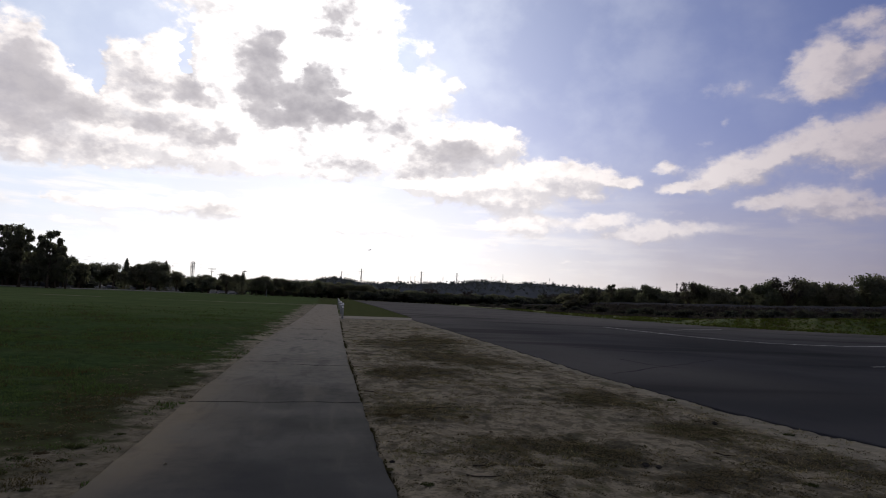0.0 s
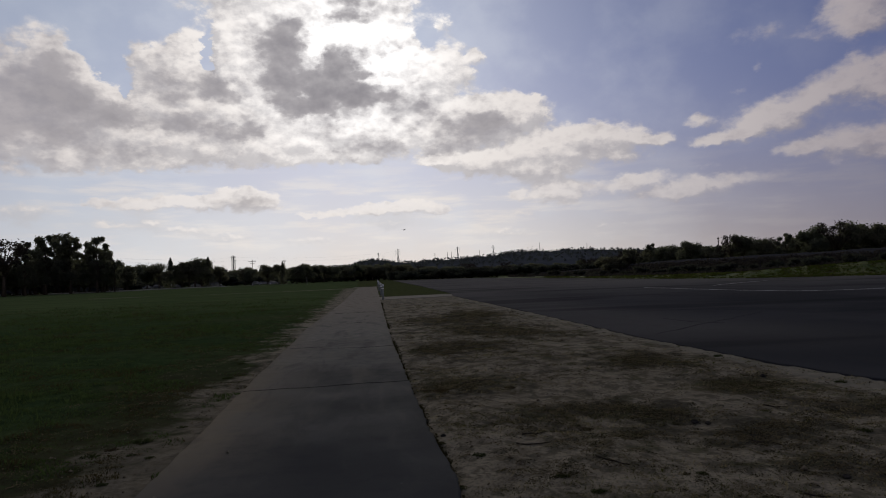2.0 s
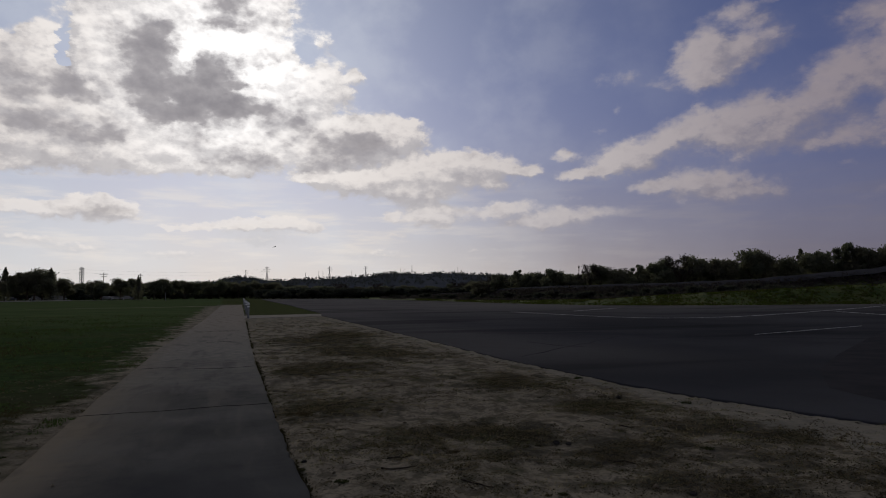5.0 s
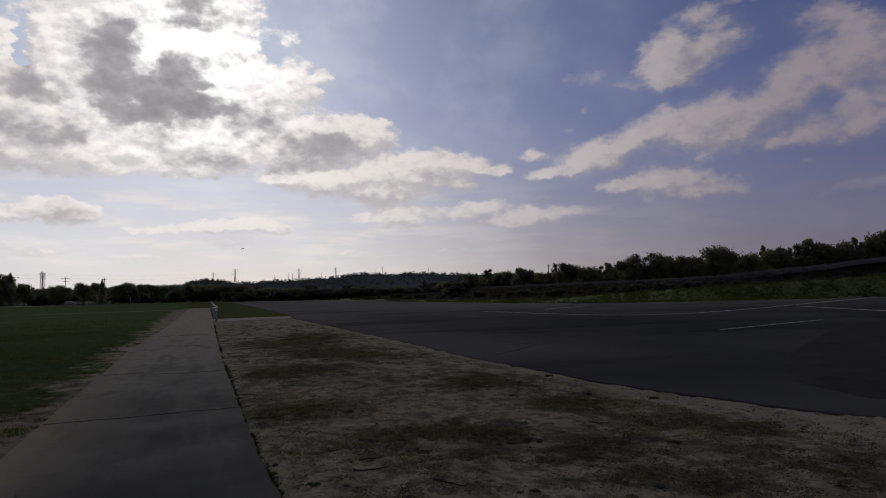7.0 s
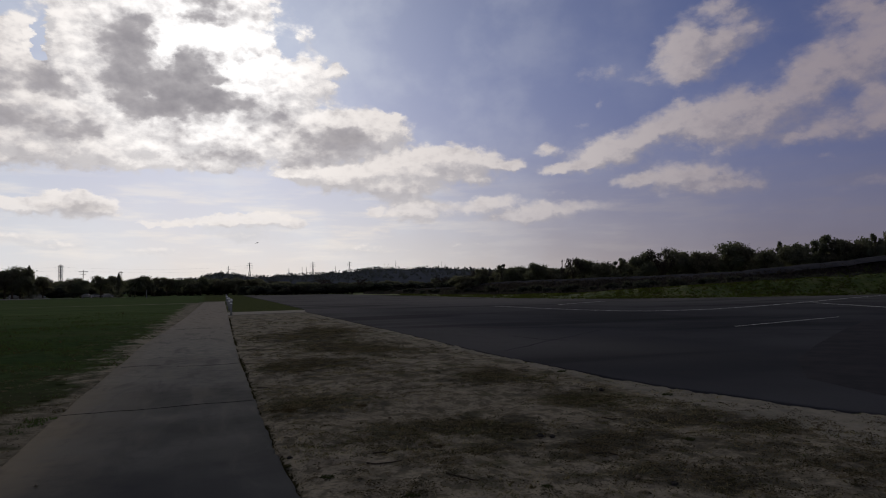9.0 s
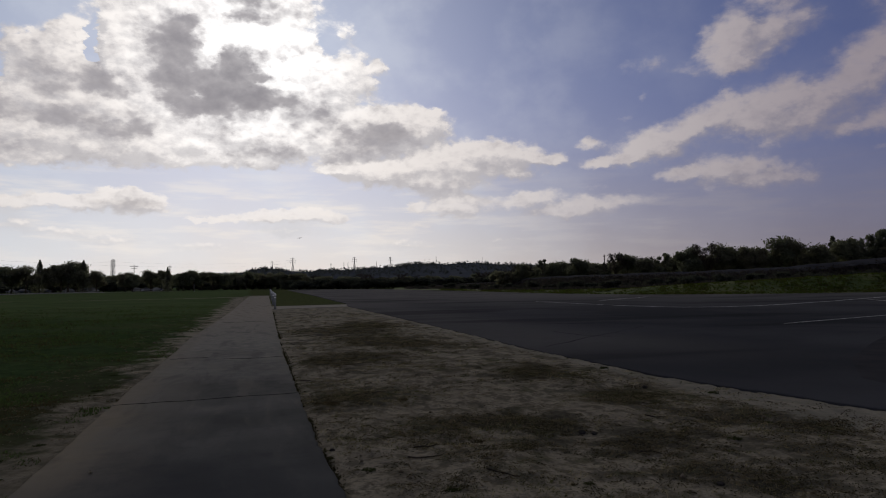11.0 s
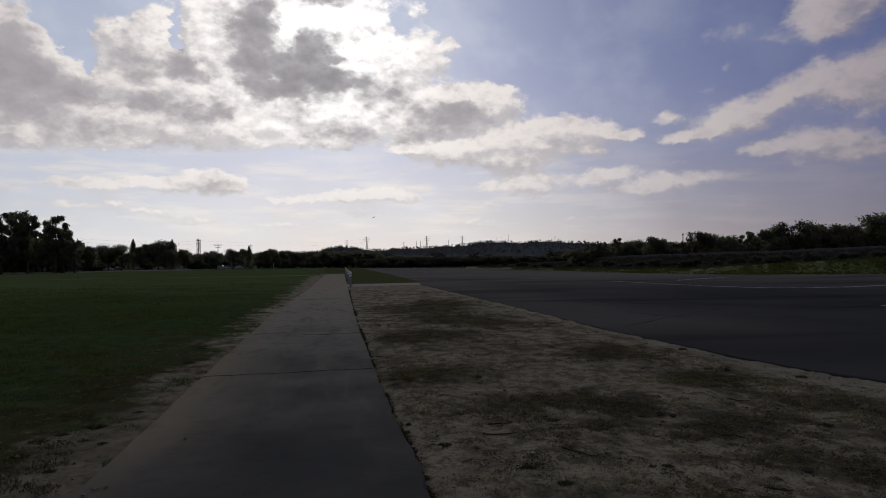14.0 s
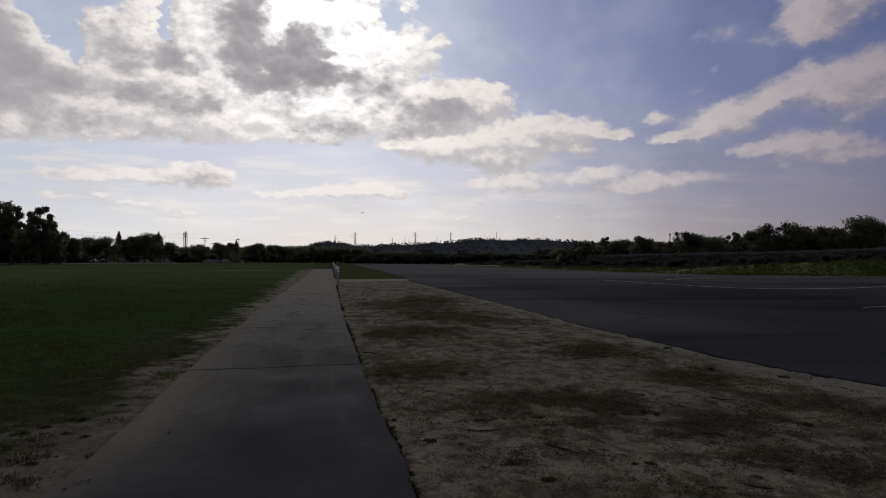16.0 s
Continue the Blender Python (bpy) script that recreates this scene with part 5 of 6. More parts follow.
tower = lattice_tower(45, 4.6, ((0.68, 7.5), (0.80, 8.5), (0.92, 6.0)))
broad = lattice_tower(45, 2.3, ((0.80, 5.5), (0.93, 5.5)), straight=True)
TOWERS = [(3.4, 2.40, 1420, 10), (-10.4, 2.26, 900, 60), (1.7, 2.10, 1480, 10), (6.6, 1.87, 1500, 40), (8.6, 2.41, 1450, 15), (11.7, 2.41, 1470, 12), (15.7, 2.45, 1500, 70), (19.7, 2.28, 1520, 70)]
for i, (az, el, r, turn) in enumerate(TOWERS):
    if i == 1:
        stand(broad, az, el, r, 45, True, turn, "broad straight-sided grey lattice power pylon", "power pylons", "pylon")
        continue
    stand(tower, az, el, r, 45, i == 0, turn, "grey steel lattice power pylon with crossarms", "power pylons", "pylon")


def utility_pole():
    top = new("utility_pole")
    part("pole", Shape().tube([(0, 0, -0.5), (0, 0, 14)], [0.22, 0.15], 8), BARK, top)
    part("crossarm", Shape().box(-2.0, 2.0, -0.08, 0.08, 13.0, 13.25), BARK, top)
    part("crossarm", Shape().box(-1.3, 1.3, -0.08, 0.08, 11.8, 12.0), BARK, top)
    for x in (-1.8, -0.9, 0.9, 1.8):
        part("insulator", Shape().tube([(x, 0, 13.25), (x, 0, 13.55)], [0.08, 0.06], 6), POST_GREY, top)
    return top


pole = utility_pole()
for i, (az, el, r, turn) in enumerate(((-8.9, 1.87, 360, 5), (-6.3, 1.80, 380, 70), (-19.1, 2.2, 330, 30), (30.1, 2.35, 300, 70))):
    stand(pole, az, el, r, 14, i == 0, turn, "tall dark utility pole with crossarms", "utility poles", "utility_pole")


def chimney():
    top = new("chimney")
    part("shaft", Shape().tube([(0, 0, 0), (0, 0, 20), (0, 0, 40)], [1.1, 0.95, 0.8], 12), CONCRETE, top, smooth=True)
    part("rim", Shape().tube([(0, 0, 39.4), (0, 0, 40.6)], [1.0, 1.0], 12), CONCRETE, top)
    return top


stack = chimney()
for i, (az, el) in enumerate(((7.7, 1.95), (8.05, 1.95), (14.7, 2.15), (10.5, 2.0))):
    stand(stack, az, el, 1500, 40.6, i == 0, 0, "slim grey industrial chimney on the skyline", "far chimneys", "chimney")


def power_lines():
    """Cables slung between the pylons."""
    spans = [(TOWERS[1], (-30.0, 3.6, 420, 60)), (TOWERS[0], TOWERS[2]), (TOWERS[0], TOWERS[1])]
    for (a0, e0, r0, _), (a1, e1, r1, _) in spans:
        for lift in (-0.25, -0.5):
            p, q = Vector(polar(a0, r0, 1.62 + r0 * math.tan(radians(e0 + lift)))), Vector(polar(a1, r1, 1.62 + r1 * math.tan(radians(e1 + lift))))
            pts = []
            for i in range(25):
                t = i / 24
                c = p.lerp(q, t)
                c.z -= 9 * 4 * t * (1 - t) * 0.6
                pts.append(c)
            tagged(part("power_cable", Shape().tube(pts, [0.035] * 25, 4), STEEL), "thin dark power cable slung between pylons", "cable", "power cables")


power_lines()


# ---------------------------------------------------------------- bollards by the path, posts in the field
def bollard():
    top = new("bollard")
    part("post", Shape().tube([(0, 0, -0.15), (0, 0, 0.86)], [0.07, 0.07], 16), POST_GREY, top, smooth=True)
    part("cap", Shape().tube([(0, 0, 0.86), (0, 0, 0.95), (0, 0, 0.985), (0, 0, 1.0)], [0.078, 0.078, 0.062, 0.03], 16), WHITE_PAINT, top, "white painted cap")
    part("band", Shape().tube([(0, 0, 0.70), (0, 0, 0.78)], [0.074, 0.074], 16), WHITE_PAINT, top, "white reflective band")
    part("footing", Shape().tube([(0, 0, -0.05), (0, 0, 0.03)], [0.17, 0.15], 12), CONCRETE, top)
    return top


src = bollard()
for i, (x, y) in enumerate(((1.60, 46.2), (1.80, 57.0), (2.20, 76.0), (2.95, 108.0))):
    m = Matrix.Translation((x, y, 0.0))
    ob = src if i == 0 else copy_thing(src, m)
    ob.matrix_basis = m @ Matrix.Diagonal((1, 1, 1.1, 1))
    tagged(ob, "grey steel bollard with a white cap beside the footpath", "bollard", "bollards by the path")


def field_post():
    top = new("field_post")
    part("pole", Shape().tube([(0, 0, -0.3), (0, 0, 2.4)], [0.06, 0.06], 10), POST_GREY, top, smooth=True)
    part("sleeve", Shape().tube([(0, 0, -0.02), (0, 0, 0.5)], [0.09, 0.09], 10), POST_GREY, top)
    tagged(top, "pale grey metal post standing on the playing field", "post")
    top.matrix_basis = Matrix.Translation(polar(-4.45, 205, 0))


field_post()


# ---------------------------------------------------------------- park road and parked cars under the trees
def park_road():
    s = Shape()
    az = [-34 + 0.5 * i for i in range(58)]
    near = [np.interp(a, [-34, -19, -15, -5], [196, 208, 236, 262]) for a in az]
    s.add([polar(a, r, 0.03) for a, r in zip(az, near)] + [polar(a, r + 7, 0.05) for a, r in zip(az, near)], [(i, i + 1, i + 59, i + 58) for i in range(57)])
    kerb = Shape()
    for i in range(20, 46):
        x0, y0, _ = polar(az[i], near[i] - 1.0, 0)
        x1, y1, _ = polar(az[i + 1], near[i + 1] - 1.0, 0)
        kerb.add([(x0, y0, 0), (x1, y1, 0), (x1, y1, 0.30), (x0, y0, 0.30), (x0, y0 + 0.3, 0), (x1, y1 + 0.3, 0), (x1, y1 + 0.3, 0.30), (x0, y0 + 0.3, 0.30)], [(0, 1, 2, 3), (3, 2, 6, 7), (5, 4, 7, 6)])
    tagged(part("kerb", kerb, simple("whitened_kerb_concrete", (0.26, 0.25, 0.22), (0.36, 0.35, 0.31), 1.0, 0.9)), "pale concrete kerb along the park road", "kerb", kind="structure")
    tagged(part("park_road", s, CONCRETE), "pale asphalt park road along the field's edge", "road", kind="structure")


park_road()


def car_paint(name, col):
    m, k = material(name)
    finish(k, k.mix(k.smooth(k.noise(k.pos, 2.0), 0.3, 0.7), col, tuple(c * 0.88 for c in col)), 0.25, spec=0.6)
    k.bsdf.inputs["Coat Weight"].default_value = 0.6
    return m


GLASS = simple("dark_car_glass", (0.012, 0.014, 0.016), (0.02, 0.022, 0.025), 2.0, 0.08, 0.0, spec=0.8)
RUBBER = simple("tyre_rubber", (0.016, 0.016, 0.016), (0.025, 0.025, 0.025), 20.0, 0.85)
CHROME = simple("alloy_wheel_metal", (0.4, 0.4, 0.41), (0.5, 0.5, 0.5), 10.0, 0.3, 0.1, metal=0.9)
LAMP_GLASS = simple("headlamp_glass", (0.6, 0.6, 0.58), (0.7, 0.7, 0.68), 20.0, 0.15, 0.0)
TAIL = simple("tail_lamp_red", (0.25, 0.015, 0.012), (0.32, 0.02, 0.015), 20.0, 0.25, 0.0)


def profile(points, width, inset=0.0):
    """A body pressed from a side outline, slightly narrower at the top."""
    zs = [z for _, z in points]
    lo, hi = min(zs), max(zs)
    s = Shape()
    n = len(points)
    v = []
    for side in (-1, 1):
        v += [(x, side * (width / 2 - inset * (z - lo) / (hi - lo)), z) for x, z in points]
    f = [tuple(range(n)), tuple(range(2 * n - 1, n - 1, -1))]
    f += [(i, i + n, (i + 1) % n + n, (i + 1) % n) for i in range(n)]
    return s.add(v, f)


def car(paint, tall):
    top = new("car")
    h = 1.85 if tall else 1.48
    body = profile([(-2.2, 0.35), (-2.25, 0.62), (-2.15, 0.92), (-1.2, 1.0), (1.0, 1.0), (2.1, 0.86), (2.25, 0.6), (2.2, 0.32), (1.75, 0.28), (-1.75, 0.28)], 1.78, 0.06)
    shell = part("body", body, paint, top)
    bev = shell.modifiers.new("soft_edges", "BEVEL")
    bev.width, bev.segments = 0.06, 2
    back = -2.0 if tall else -1.5
    cab = profile([(back, 0.99), (back + 0.18, h - 0.08), (back + 0.5, h), (0.1, h), (0.45, h - 0.07), (1.15, 0.99)], 1.66, 0.17)
    roof = part("cabin", cab, paint, top)
    bev = roof.modifiers.new("soft_edges", "BEVEL")
    bev.width, bev.segments = 0.05, 2
    for side in (-1, 1):
        for x0, x1 in ((back + 0.3, -0.55), (-0.45, 0.62)):
            y = side * 0.80
            g = Shape().add([(x0, y, 1.04), (x1, y, 1.04), (x1 - 0.22 * (x1 > 0), side * 0.69, h - 0.14), (x0 + 0.06, side * 0.69, h - 0.14),
                             (x0, y - side * 0.03, 1.04), (x1, y - side * 0.03, 1.04), (x1 - 0.22 * (x1 > 0), side * 0.66, h - 0.14), (x0 + 0.06, side * 0.66, h - 0.14)],
                            [(0, 1, 2, 3), (7, 6, 5, 4), (0, 4, 5, 1), (1, 5, 6, 2), (2, 6, 7, 3), (3, 7, 4, 0)])
            part("side_window", g, GLASS, top)
        for x in (-1.38, 1.38):
            y0, y1 = side * 0.70, side * 0.91
            tyre = part("wheel", Shape().tube([(x, y0, 0.32), (x, y1, 0.32)], [0.32, 0.32], 20), RUBBER, top)
            part("rim", Shape().tube([(x, y1 - side * 0.02, 0.32), (x, y1 + side * 0.012, 0.32)], [0.21, 0.20], 14), CHROME, tyre)
        part("headlight", Shape().box(2.12, 2.22, side * 0.62 - 0.16, side * 0.62 + 0.16, 0.66, 0.80), LAMP_GLASS, top)
        part("tail_light", Shape().box(-2.24, -2.14, side * 0.68 - 0.12, side * 0.68 + 0.12, 0.72, 0.88), TAIL, top)
    ws = Shape().add([(1.17, -0.72, 1.02), (1.17, 0.72, 1.02), (0.50, 0.62, h - 0.10), (0.50, -0.62, h - 0.10), (1.12, -0.72, 1.0), (1.12, 0.72, 1.0), (0.45, 0.62, h - 0.12), (0.45, -0.62, h - 0.12)],
                     [(0, 1, 2, 3), (7, 6, 5, 4), (0, 4, 5, 1), (1, 5, 6, 2), (2, 6, 7, 3), (3, 7, 4, 0)])
    part("windscreen", ws, GLASS, top)
    return top


cars = [(car(car_paint("white_car_paint", (0.26, 0.26, 0.26)), False), "white parked saloon car under the park trees"),
        (car(car_paint("silver_car_paint", (0.17, 0.175, 0.18)), True), "silver parked van under the park trees"),
        (car(car_paint("dark_car_paint", (0.05, 0.055, 0.07)), False), "dark blue parked saloon car under the park trees")]
PARKED = [(-22.6, 0, 10), (-21.7, 1, -8), (-20.9, 2, 5), (-19.3, 1, 0), (-18.4, 2, 12), (-17.0, 0, 4), (-16.2, 2, -4), (-14.9, 2, 6), (-13.3, 0, 2), (-12.2, 2, 0), (-11.8, 1, 10), (-8.6, 0, -6), (-8.0, 2, 4), (-7.2, 2, 2), (-25.1, 1, 10), (-26.4, 2, 4)]
seen_cars = set()
for az, i, turn in PARKED:
    src, label = cars[i]
    m = Matrix.Translation(polar(az, 222 if az < -18.6 else 272, 0.0)) @ Matrix.Rotation(radians(-az + turn), 4, "Z")
    ob = src if i not in seen_cars else copy_thing(src, m)
    seen_cars.add(i)
    ob.matrix_basis = m
    tagged(ob, label, "car", "parked cars")


# ---------------------------------------------------------------- model aeroplane in the air
def aeroplane():
    top = new("model_aeroplane")
    paint = simple("grey_aircraft_paint", (0.10, 0.10, 0.11), (0.14, 0.14, 0.15), 8.0, 0.8, 0.0)
    part("fuselage", Shape().tube([(0, 0.95, 0), (0, 0.8, 0.02), (0, 0.4, 0.04), (0, -0.2, 0.05), (0, -0.9, 0.08)], [0.03, 0.09, 0.13, 0.12, 0.03], 12), paint, top, smooth=True)

    def plane(name, pts, thick):
        s = Shape().add([(x, y, z - thick / 2) for x, y, z in pts] + [(x, y, z + thick / 2) for x, y, z in pts], [(3, 2, 1, 0), (4, 5, 6, 7), (0, 1, 5, 4), (1, 2, 6, 5), (2, 3, 7, 6), (3, 0, 4, 7)])
        return part(name, s, paint, top)

    for sx in (-1, 1):
        plane("wing", [(0, 0.12, 0.16), (sx * 1.35, 0.08, 0.20), (sx * 1.35, 0.34, 0.20), (0, 0.42, 0.16)], 0.035)
        plane("tailplane", [(0, -0.92, 0.12), (sx * 0.42, -0.90, 0.12), (sx * 0.42, -0.75, 0.12), (0, -0.68, 0.12)], 0.02)
        leg = part("landing_leg", Shape().tube([(sx * 0.08, 0.3, -0.05), (sx * 0.26, 0.3, -0.26)], [0.012, 0.012], 6), POST_GREY, top)
        part("wheel", Shape().tube([(sx * 0.25, 0.3, -0.27), (sx * 0.29, 0.3, -0.27)], [0.06, 0.06], 12), RUBBER, leg)
        part("engine", Shape().tube([(sx * 0.45, 0.2, 0.15), (sx * 0.45, 0.55, 0.15)], [0.06, 0.045], 10), paint, top)
    s = Shape().add([(x, y, z) for x in (-0.012, 0.012) for y, z in ((-0.95, 0.1), (-0.98, 0.46), (-0.82, 0.46), (-0.62, 0.1))], [(0, 1, 2, 3), (7, 6, 5, 4), (0, 4, 5, 1), (1, 5, 6, 2), (2, 6, 7, 3), (3, 7, 4, 0)])
    part("fin", s, paint, top)
    tagged(top, "small grey twin-engined model aeroplane flying over the runway", "model aeroplane")
    top.matrix_basis = Matrix.Translation(polar(4.0, 330, 1.62 + 330 * math.tan(radians(4.0)))) @ Matrix.Rotation(radians(35), 4, "Z") @ Matrix.Rotation(radians(-14), 4, "Y")


aeroplane()


# ---------------------------------------------------------------- turf, dry tufts, clods and litter
def blades(n, x, y, z, height, width, lean, rng):
    """Single grass blades, one bent pair of triangles each, as arrays."""
    a = rng.uniform(0, 2 * np.pi, n)
    side = np.stack([np.cos(a), np.sin(a), np.zeros(n)], 1) * width[:, None]
    b = rng.uniform(0, 2 * np.pi, n)
    tip = np.stack([np.cos(b) * np.sin(lean), np.sin(b) * np.sin(lean), np.cos(lean)], 1) * height[:, None]
    p = np.stack([x, y, z], 1)
    mid = p + tip * 0.55 + np.array([0, 0, 1]) * (height * 0.08)[:, None]
    v = np.stack([p - side * 0.5, p + side * 0.5, mid + side * 0.35, p + tip, mid - side * 0.35], 1).reshape(-1, 3)
    i = np.arange(n) * 5
    q = np.stack([i, i + 1, i + 2, i + 3, i + 4], 1)
    return v, q


WITHERED = leaf_material("withered_brown_blades", (0.022, 0.019, 0.011), (0.062, 0.052, 0.030))


def build_turf():
    rng = np.random.default_rng(2)
    n = 320000
    r = 4.2 * (62 / 4.2) ** rng.uniform(0, 1, n)
    az = np.radians(rng.uniform(-46, -1.2, n))
    x, y = r * np.sin(az), r * np.cos(az)
    line = -2.45 + np.interp(y, [8, 17], [0.28, 0.45]) + 0.75 * fbm(x * 0.7, y * 0.7, 3, 51) + 0.35 * fbm(x * 2.5, y * 2.5, 2, 53)
    thin = fbm(x * 0.45, y * 0.45, 3, 57)
    keep = (x < line - 0.25 * rng.exponential(1, n) * (rng.uniform(size=n) < 0.7)) & (rng.uniform(size=n) < (0.62 + 0.75 * thin) * np.interp(r, [22, 62], [1, 0.12]))
    x, y, r, thin = x[keep], y[keep], r[keep], thin[keep]
    m = len(x)
    clump = np.clip(0.65 + 0.55 * fbm(x * 3.2, y * 3.2, 2, 58) + 0.55 * fbm(x * 0.9, y * 0.9, 2, 60), 0.12, 2.0)
    h = rng.uniform(0.030, 0.075, m) * clump * (1 + r * 0.014) * np.interp(x, [-5.0, -2.6], [1.0, 0.5])
    w = 0.0075 * (r / 5) ** 0.85 * rng.uniform(0.7, 1.4, m)
    v, q = blades(m, x, y, soil_height(x, y) - 0.004, h, w, rng.uniform(0.1, 1.0, m), rng)
    brown = (fbm(x * 1.7, y * 1.1, 3, 59) + 0.5 * rng.normal(size=m) > 0.75 - 1.0 * np.clip((x + 4.6) / 2.2, 0, 1) * np.interp(y, [11, 17], [1, 0.15]))
    v = v.reshape(-1, 5, 3)
    for pick, name, mat, label in ((~brown, "turf", BLADE, "short mown green turf of the field"), (brown, "withered_turf", WITHERED, "withered brown grass among the turf")):
        vv = v[pick].reshape(-1, 3)
        tagged(big_mesh(name, vv, np.arange(len(vv)).reshape(-1, 5), mat), label, "grass", kind="stuff")


def build_dry_grass():
    rng = np.random.default_rng(3)
    tufts = 9000
    r = 4.0 * (48 / 4.0) ** rng.uniform(0, 1, tufts)
    az = np.radians(rng.uniform(0.8, 60, tufts))
    x, y = r * np.sin(az), r * np.cos(az)
    drift = fbm(x * 0.55, y * 0.85, 3, 63)
    keep = (x > path_right(y) + 0.03) & (x < tarmac_left(y) - 0.05) & (y < 46) & (rng.uniform(size=tufts) < 0.38 + 0.75 * drift)
    x, y = x[keep], y[keep]
    per = 22
    tx, ty = np.repeat(x, per), np.repeat(y, per)
    size = np.repeat(rng.uniform(0.02, 0.11, len(x)), per)
    n = len(tx)
    px, py = tx + rng.normal(size=n) * size, ty + rng.normal(size=n) * size * 0.8
    inside = (px > path_right(py) + 0.01) & (px < tarmac_left(py) - 0.02)
    px, py, size = px[inside], py[inside], size[inside]
    n = len(px)
    rr = np.hypot(px, py)
    h = rng.uniform(0.012, 0.045, n) * (0.7 + 5 * size)
    w = 0.0045 * (rr / 5) ** 0.8 * rng.uniform(0.7, 1.4, n)
    v, q = blades(n, px, py, soil_height(px, py) - 0.004, h, w, rng.uniform(0.5, 1.45, n), rng)
    half = len(q) * 2 // 5
    tagged(big_mesh("dry_grass", v[:half * 5], q[:half], STRAW), "thin dry straw-coloured grass on the sandy verge", "grass", kind="stuff")
    v2, q2 = v[half * 5:], q[half:] - half * 5
    tagged(big_mesh("weed_tufts", v2, q2, leaf_material("dull_weed_blades", (0.030, 0.034, 0.014), (0.080, 0.084, 0.036))), "low dull green weeds on the sandy verge", "weeds", kind="stuff")


def build_mats():
    """Mats of dead grass: small heaps of short stalks and crumbled leaf, past counting."""
    rng = np.random.default_rng(14)
    n = 46000
    r = 3.9 * (42 / 3.9) ** rng.uniform(0, 1, n)
    az = np.radians(rng.uniform(-42, 60, n))
    x, y = r * np.sin(az), r * np.cos(az)
    dense = 0.36 + 0.40 * fbm(x * 1.1, y * 0.7, 4, 71)
    for mx, my, sx, sy in MATS:
        dense = dense + 0.8 * np.exp(-((x - mx) / sx) ** 2 - ((y - my) / sy) ** 2)
    for mx, my, sx, sy in BARE:
        dense = dense * (1 - 0.85 * np.exp(-((x - mx) / sx) ** 2 - ((y - my) / sy) ** 2))
    dense = dense * np.clip(0.75 + 0.8 * fbm(x * 3.1, y * 2.3, 3, 73), 0.05, 1.4)
    verge = np.clip((x - path_right(y) - 0.05) / 0.5, 0.15, 1) * np.clip((tarmac_left(y) - 0.10 - x) / 0.2, 0, 1) * (x > path_right(y) + 0.03)
    shoulder = np.clip((path_left(y) - 0.15 - x) / 1.0, 0, 1) * np.clip((x + 4.2) / 0.8, 0, 1)
    dense = dense * (verge + shoulder)
    keep = (y < 46) & (rng.uniform(size=n) < dense)
    x, y = x[keep], y[keep]
    for mx, my, sx, sy in MATS:
        c = int(min(260, 170 * sx * sy * math.pi * min(1.0, 8 / my)))
        x, y = np.append(x, mx + sx * 0.75 * rng.normal(size=c)), np.append(y, my + sy * 0.75 * rng.normal(size=c))
    keep = ((x > path_right(y) + 0.03) & (x < tarmac_left(y) - 0.08)) | (x < path_left(y) - 0.1)
    order = rng.permutation(int(keep.sum()))
    x, y = x[keep][order], y[keep][order]
    r = np.hypot(x, y)
    per = 26
    m = len(x) * per
    cx, cy, cr = np.repeat(x, per), np.repeat(y, per), np.repeat(rng.uniform(0.03, 0.15, len(x)) * (r / 6) ** 0.35, per)
    a, u = rng.uniform(0, 2 * np.pi, m), np.sqrt(rng.uniform(0, 1, m))
    px, py = cx + cr * u * np.cos(a), cy + cr * u * np.sin(a)
    pz = soil_height(px, py) + cr * 0.32 * (1 - u * u) * rng.uniform(0.1, 1, m)
    ln = rng.uniform(0.005, 0.014, m) * (np.repeat(r, per) / 6) ** 0.35
    b = rng.uniform(0, 2 * np.pi, m)
    tilt = rng.normal(0, 0.45, m)
    d = np.stack([np.cos(b) * np.cos(tilt), np.sin(b) * np.cos(tilt), np.sin(tilt)], 1) * ln[:, None]
    w = np.cross(d, rng.normal(size=(m, 3)))
    w = w / np.linalg.norm(w, axis=1)[:, None] * (ln * rng.uniform(0.15, 0.5, m))[:, None]
    p = np.stack([px, py, pz], 1)
    v = np.stack([p - d, p - w, p + d, p + w], 1).reshape(-1, 3)
    q = np.arange(4 * m).reshape(-1, 4)
    thick = m * 55 // 100 // per * per
    tagged(big_mesh("dead_grass_mats", v[:thick * 4], q[:thick], leaf_material("dun_dead_grass", (0.046, 0.042, 0.030), (0.130, 0.117, 0.086))), "dun mats of dead grass on the sandy verge", "dead grass", kind="stuff")
    tagged(big_mesh("leaf_litter", v[thick * 4:], q[thick:] - thick * 4, leaf_material("dark_leaf_litter", (0.018, 0.017, 0.012), (0.050, 0.046, 0.031))), "dark crumbled leaf litter on the sandy verge", "leaf litter", kind="stuff")


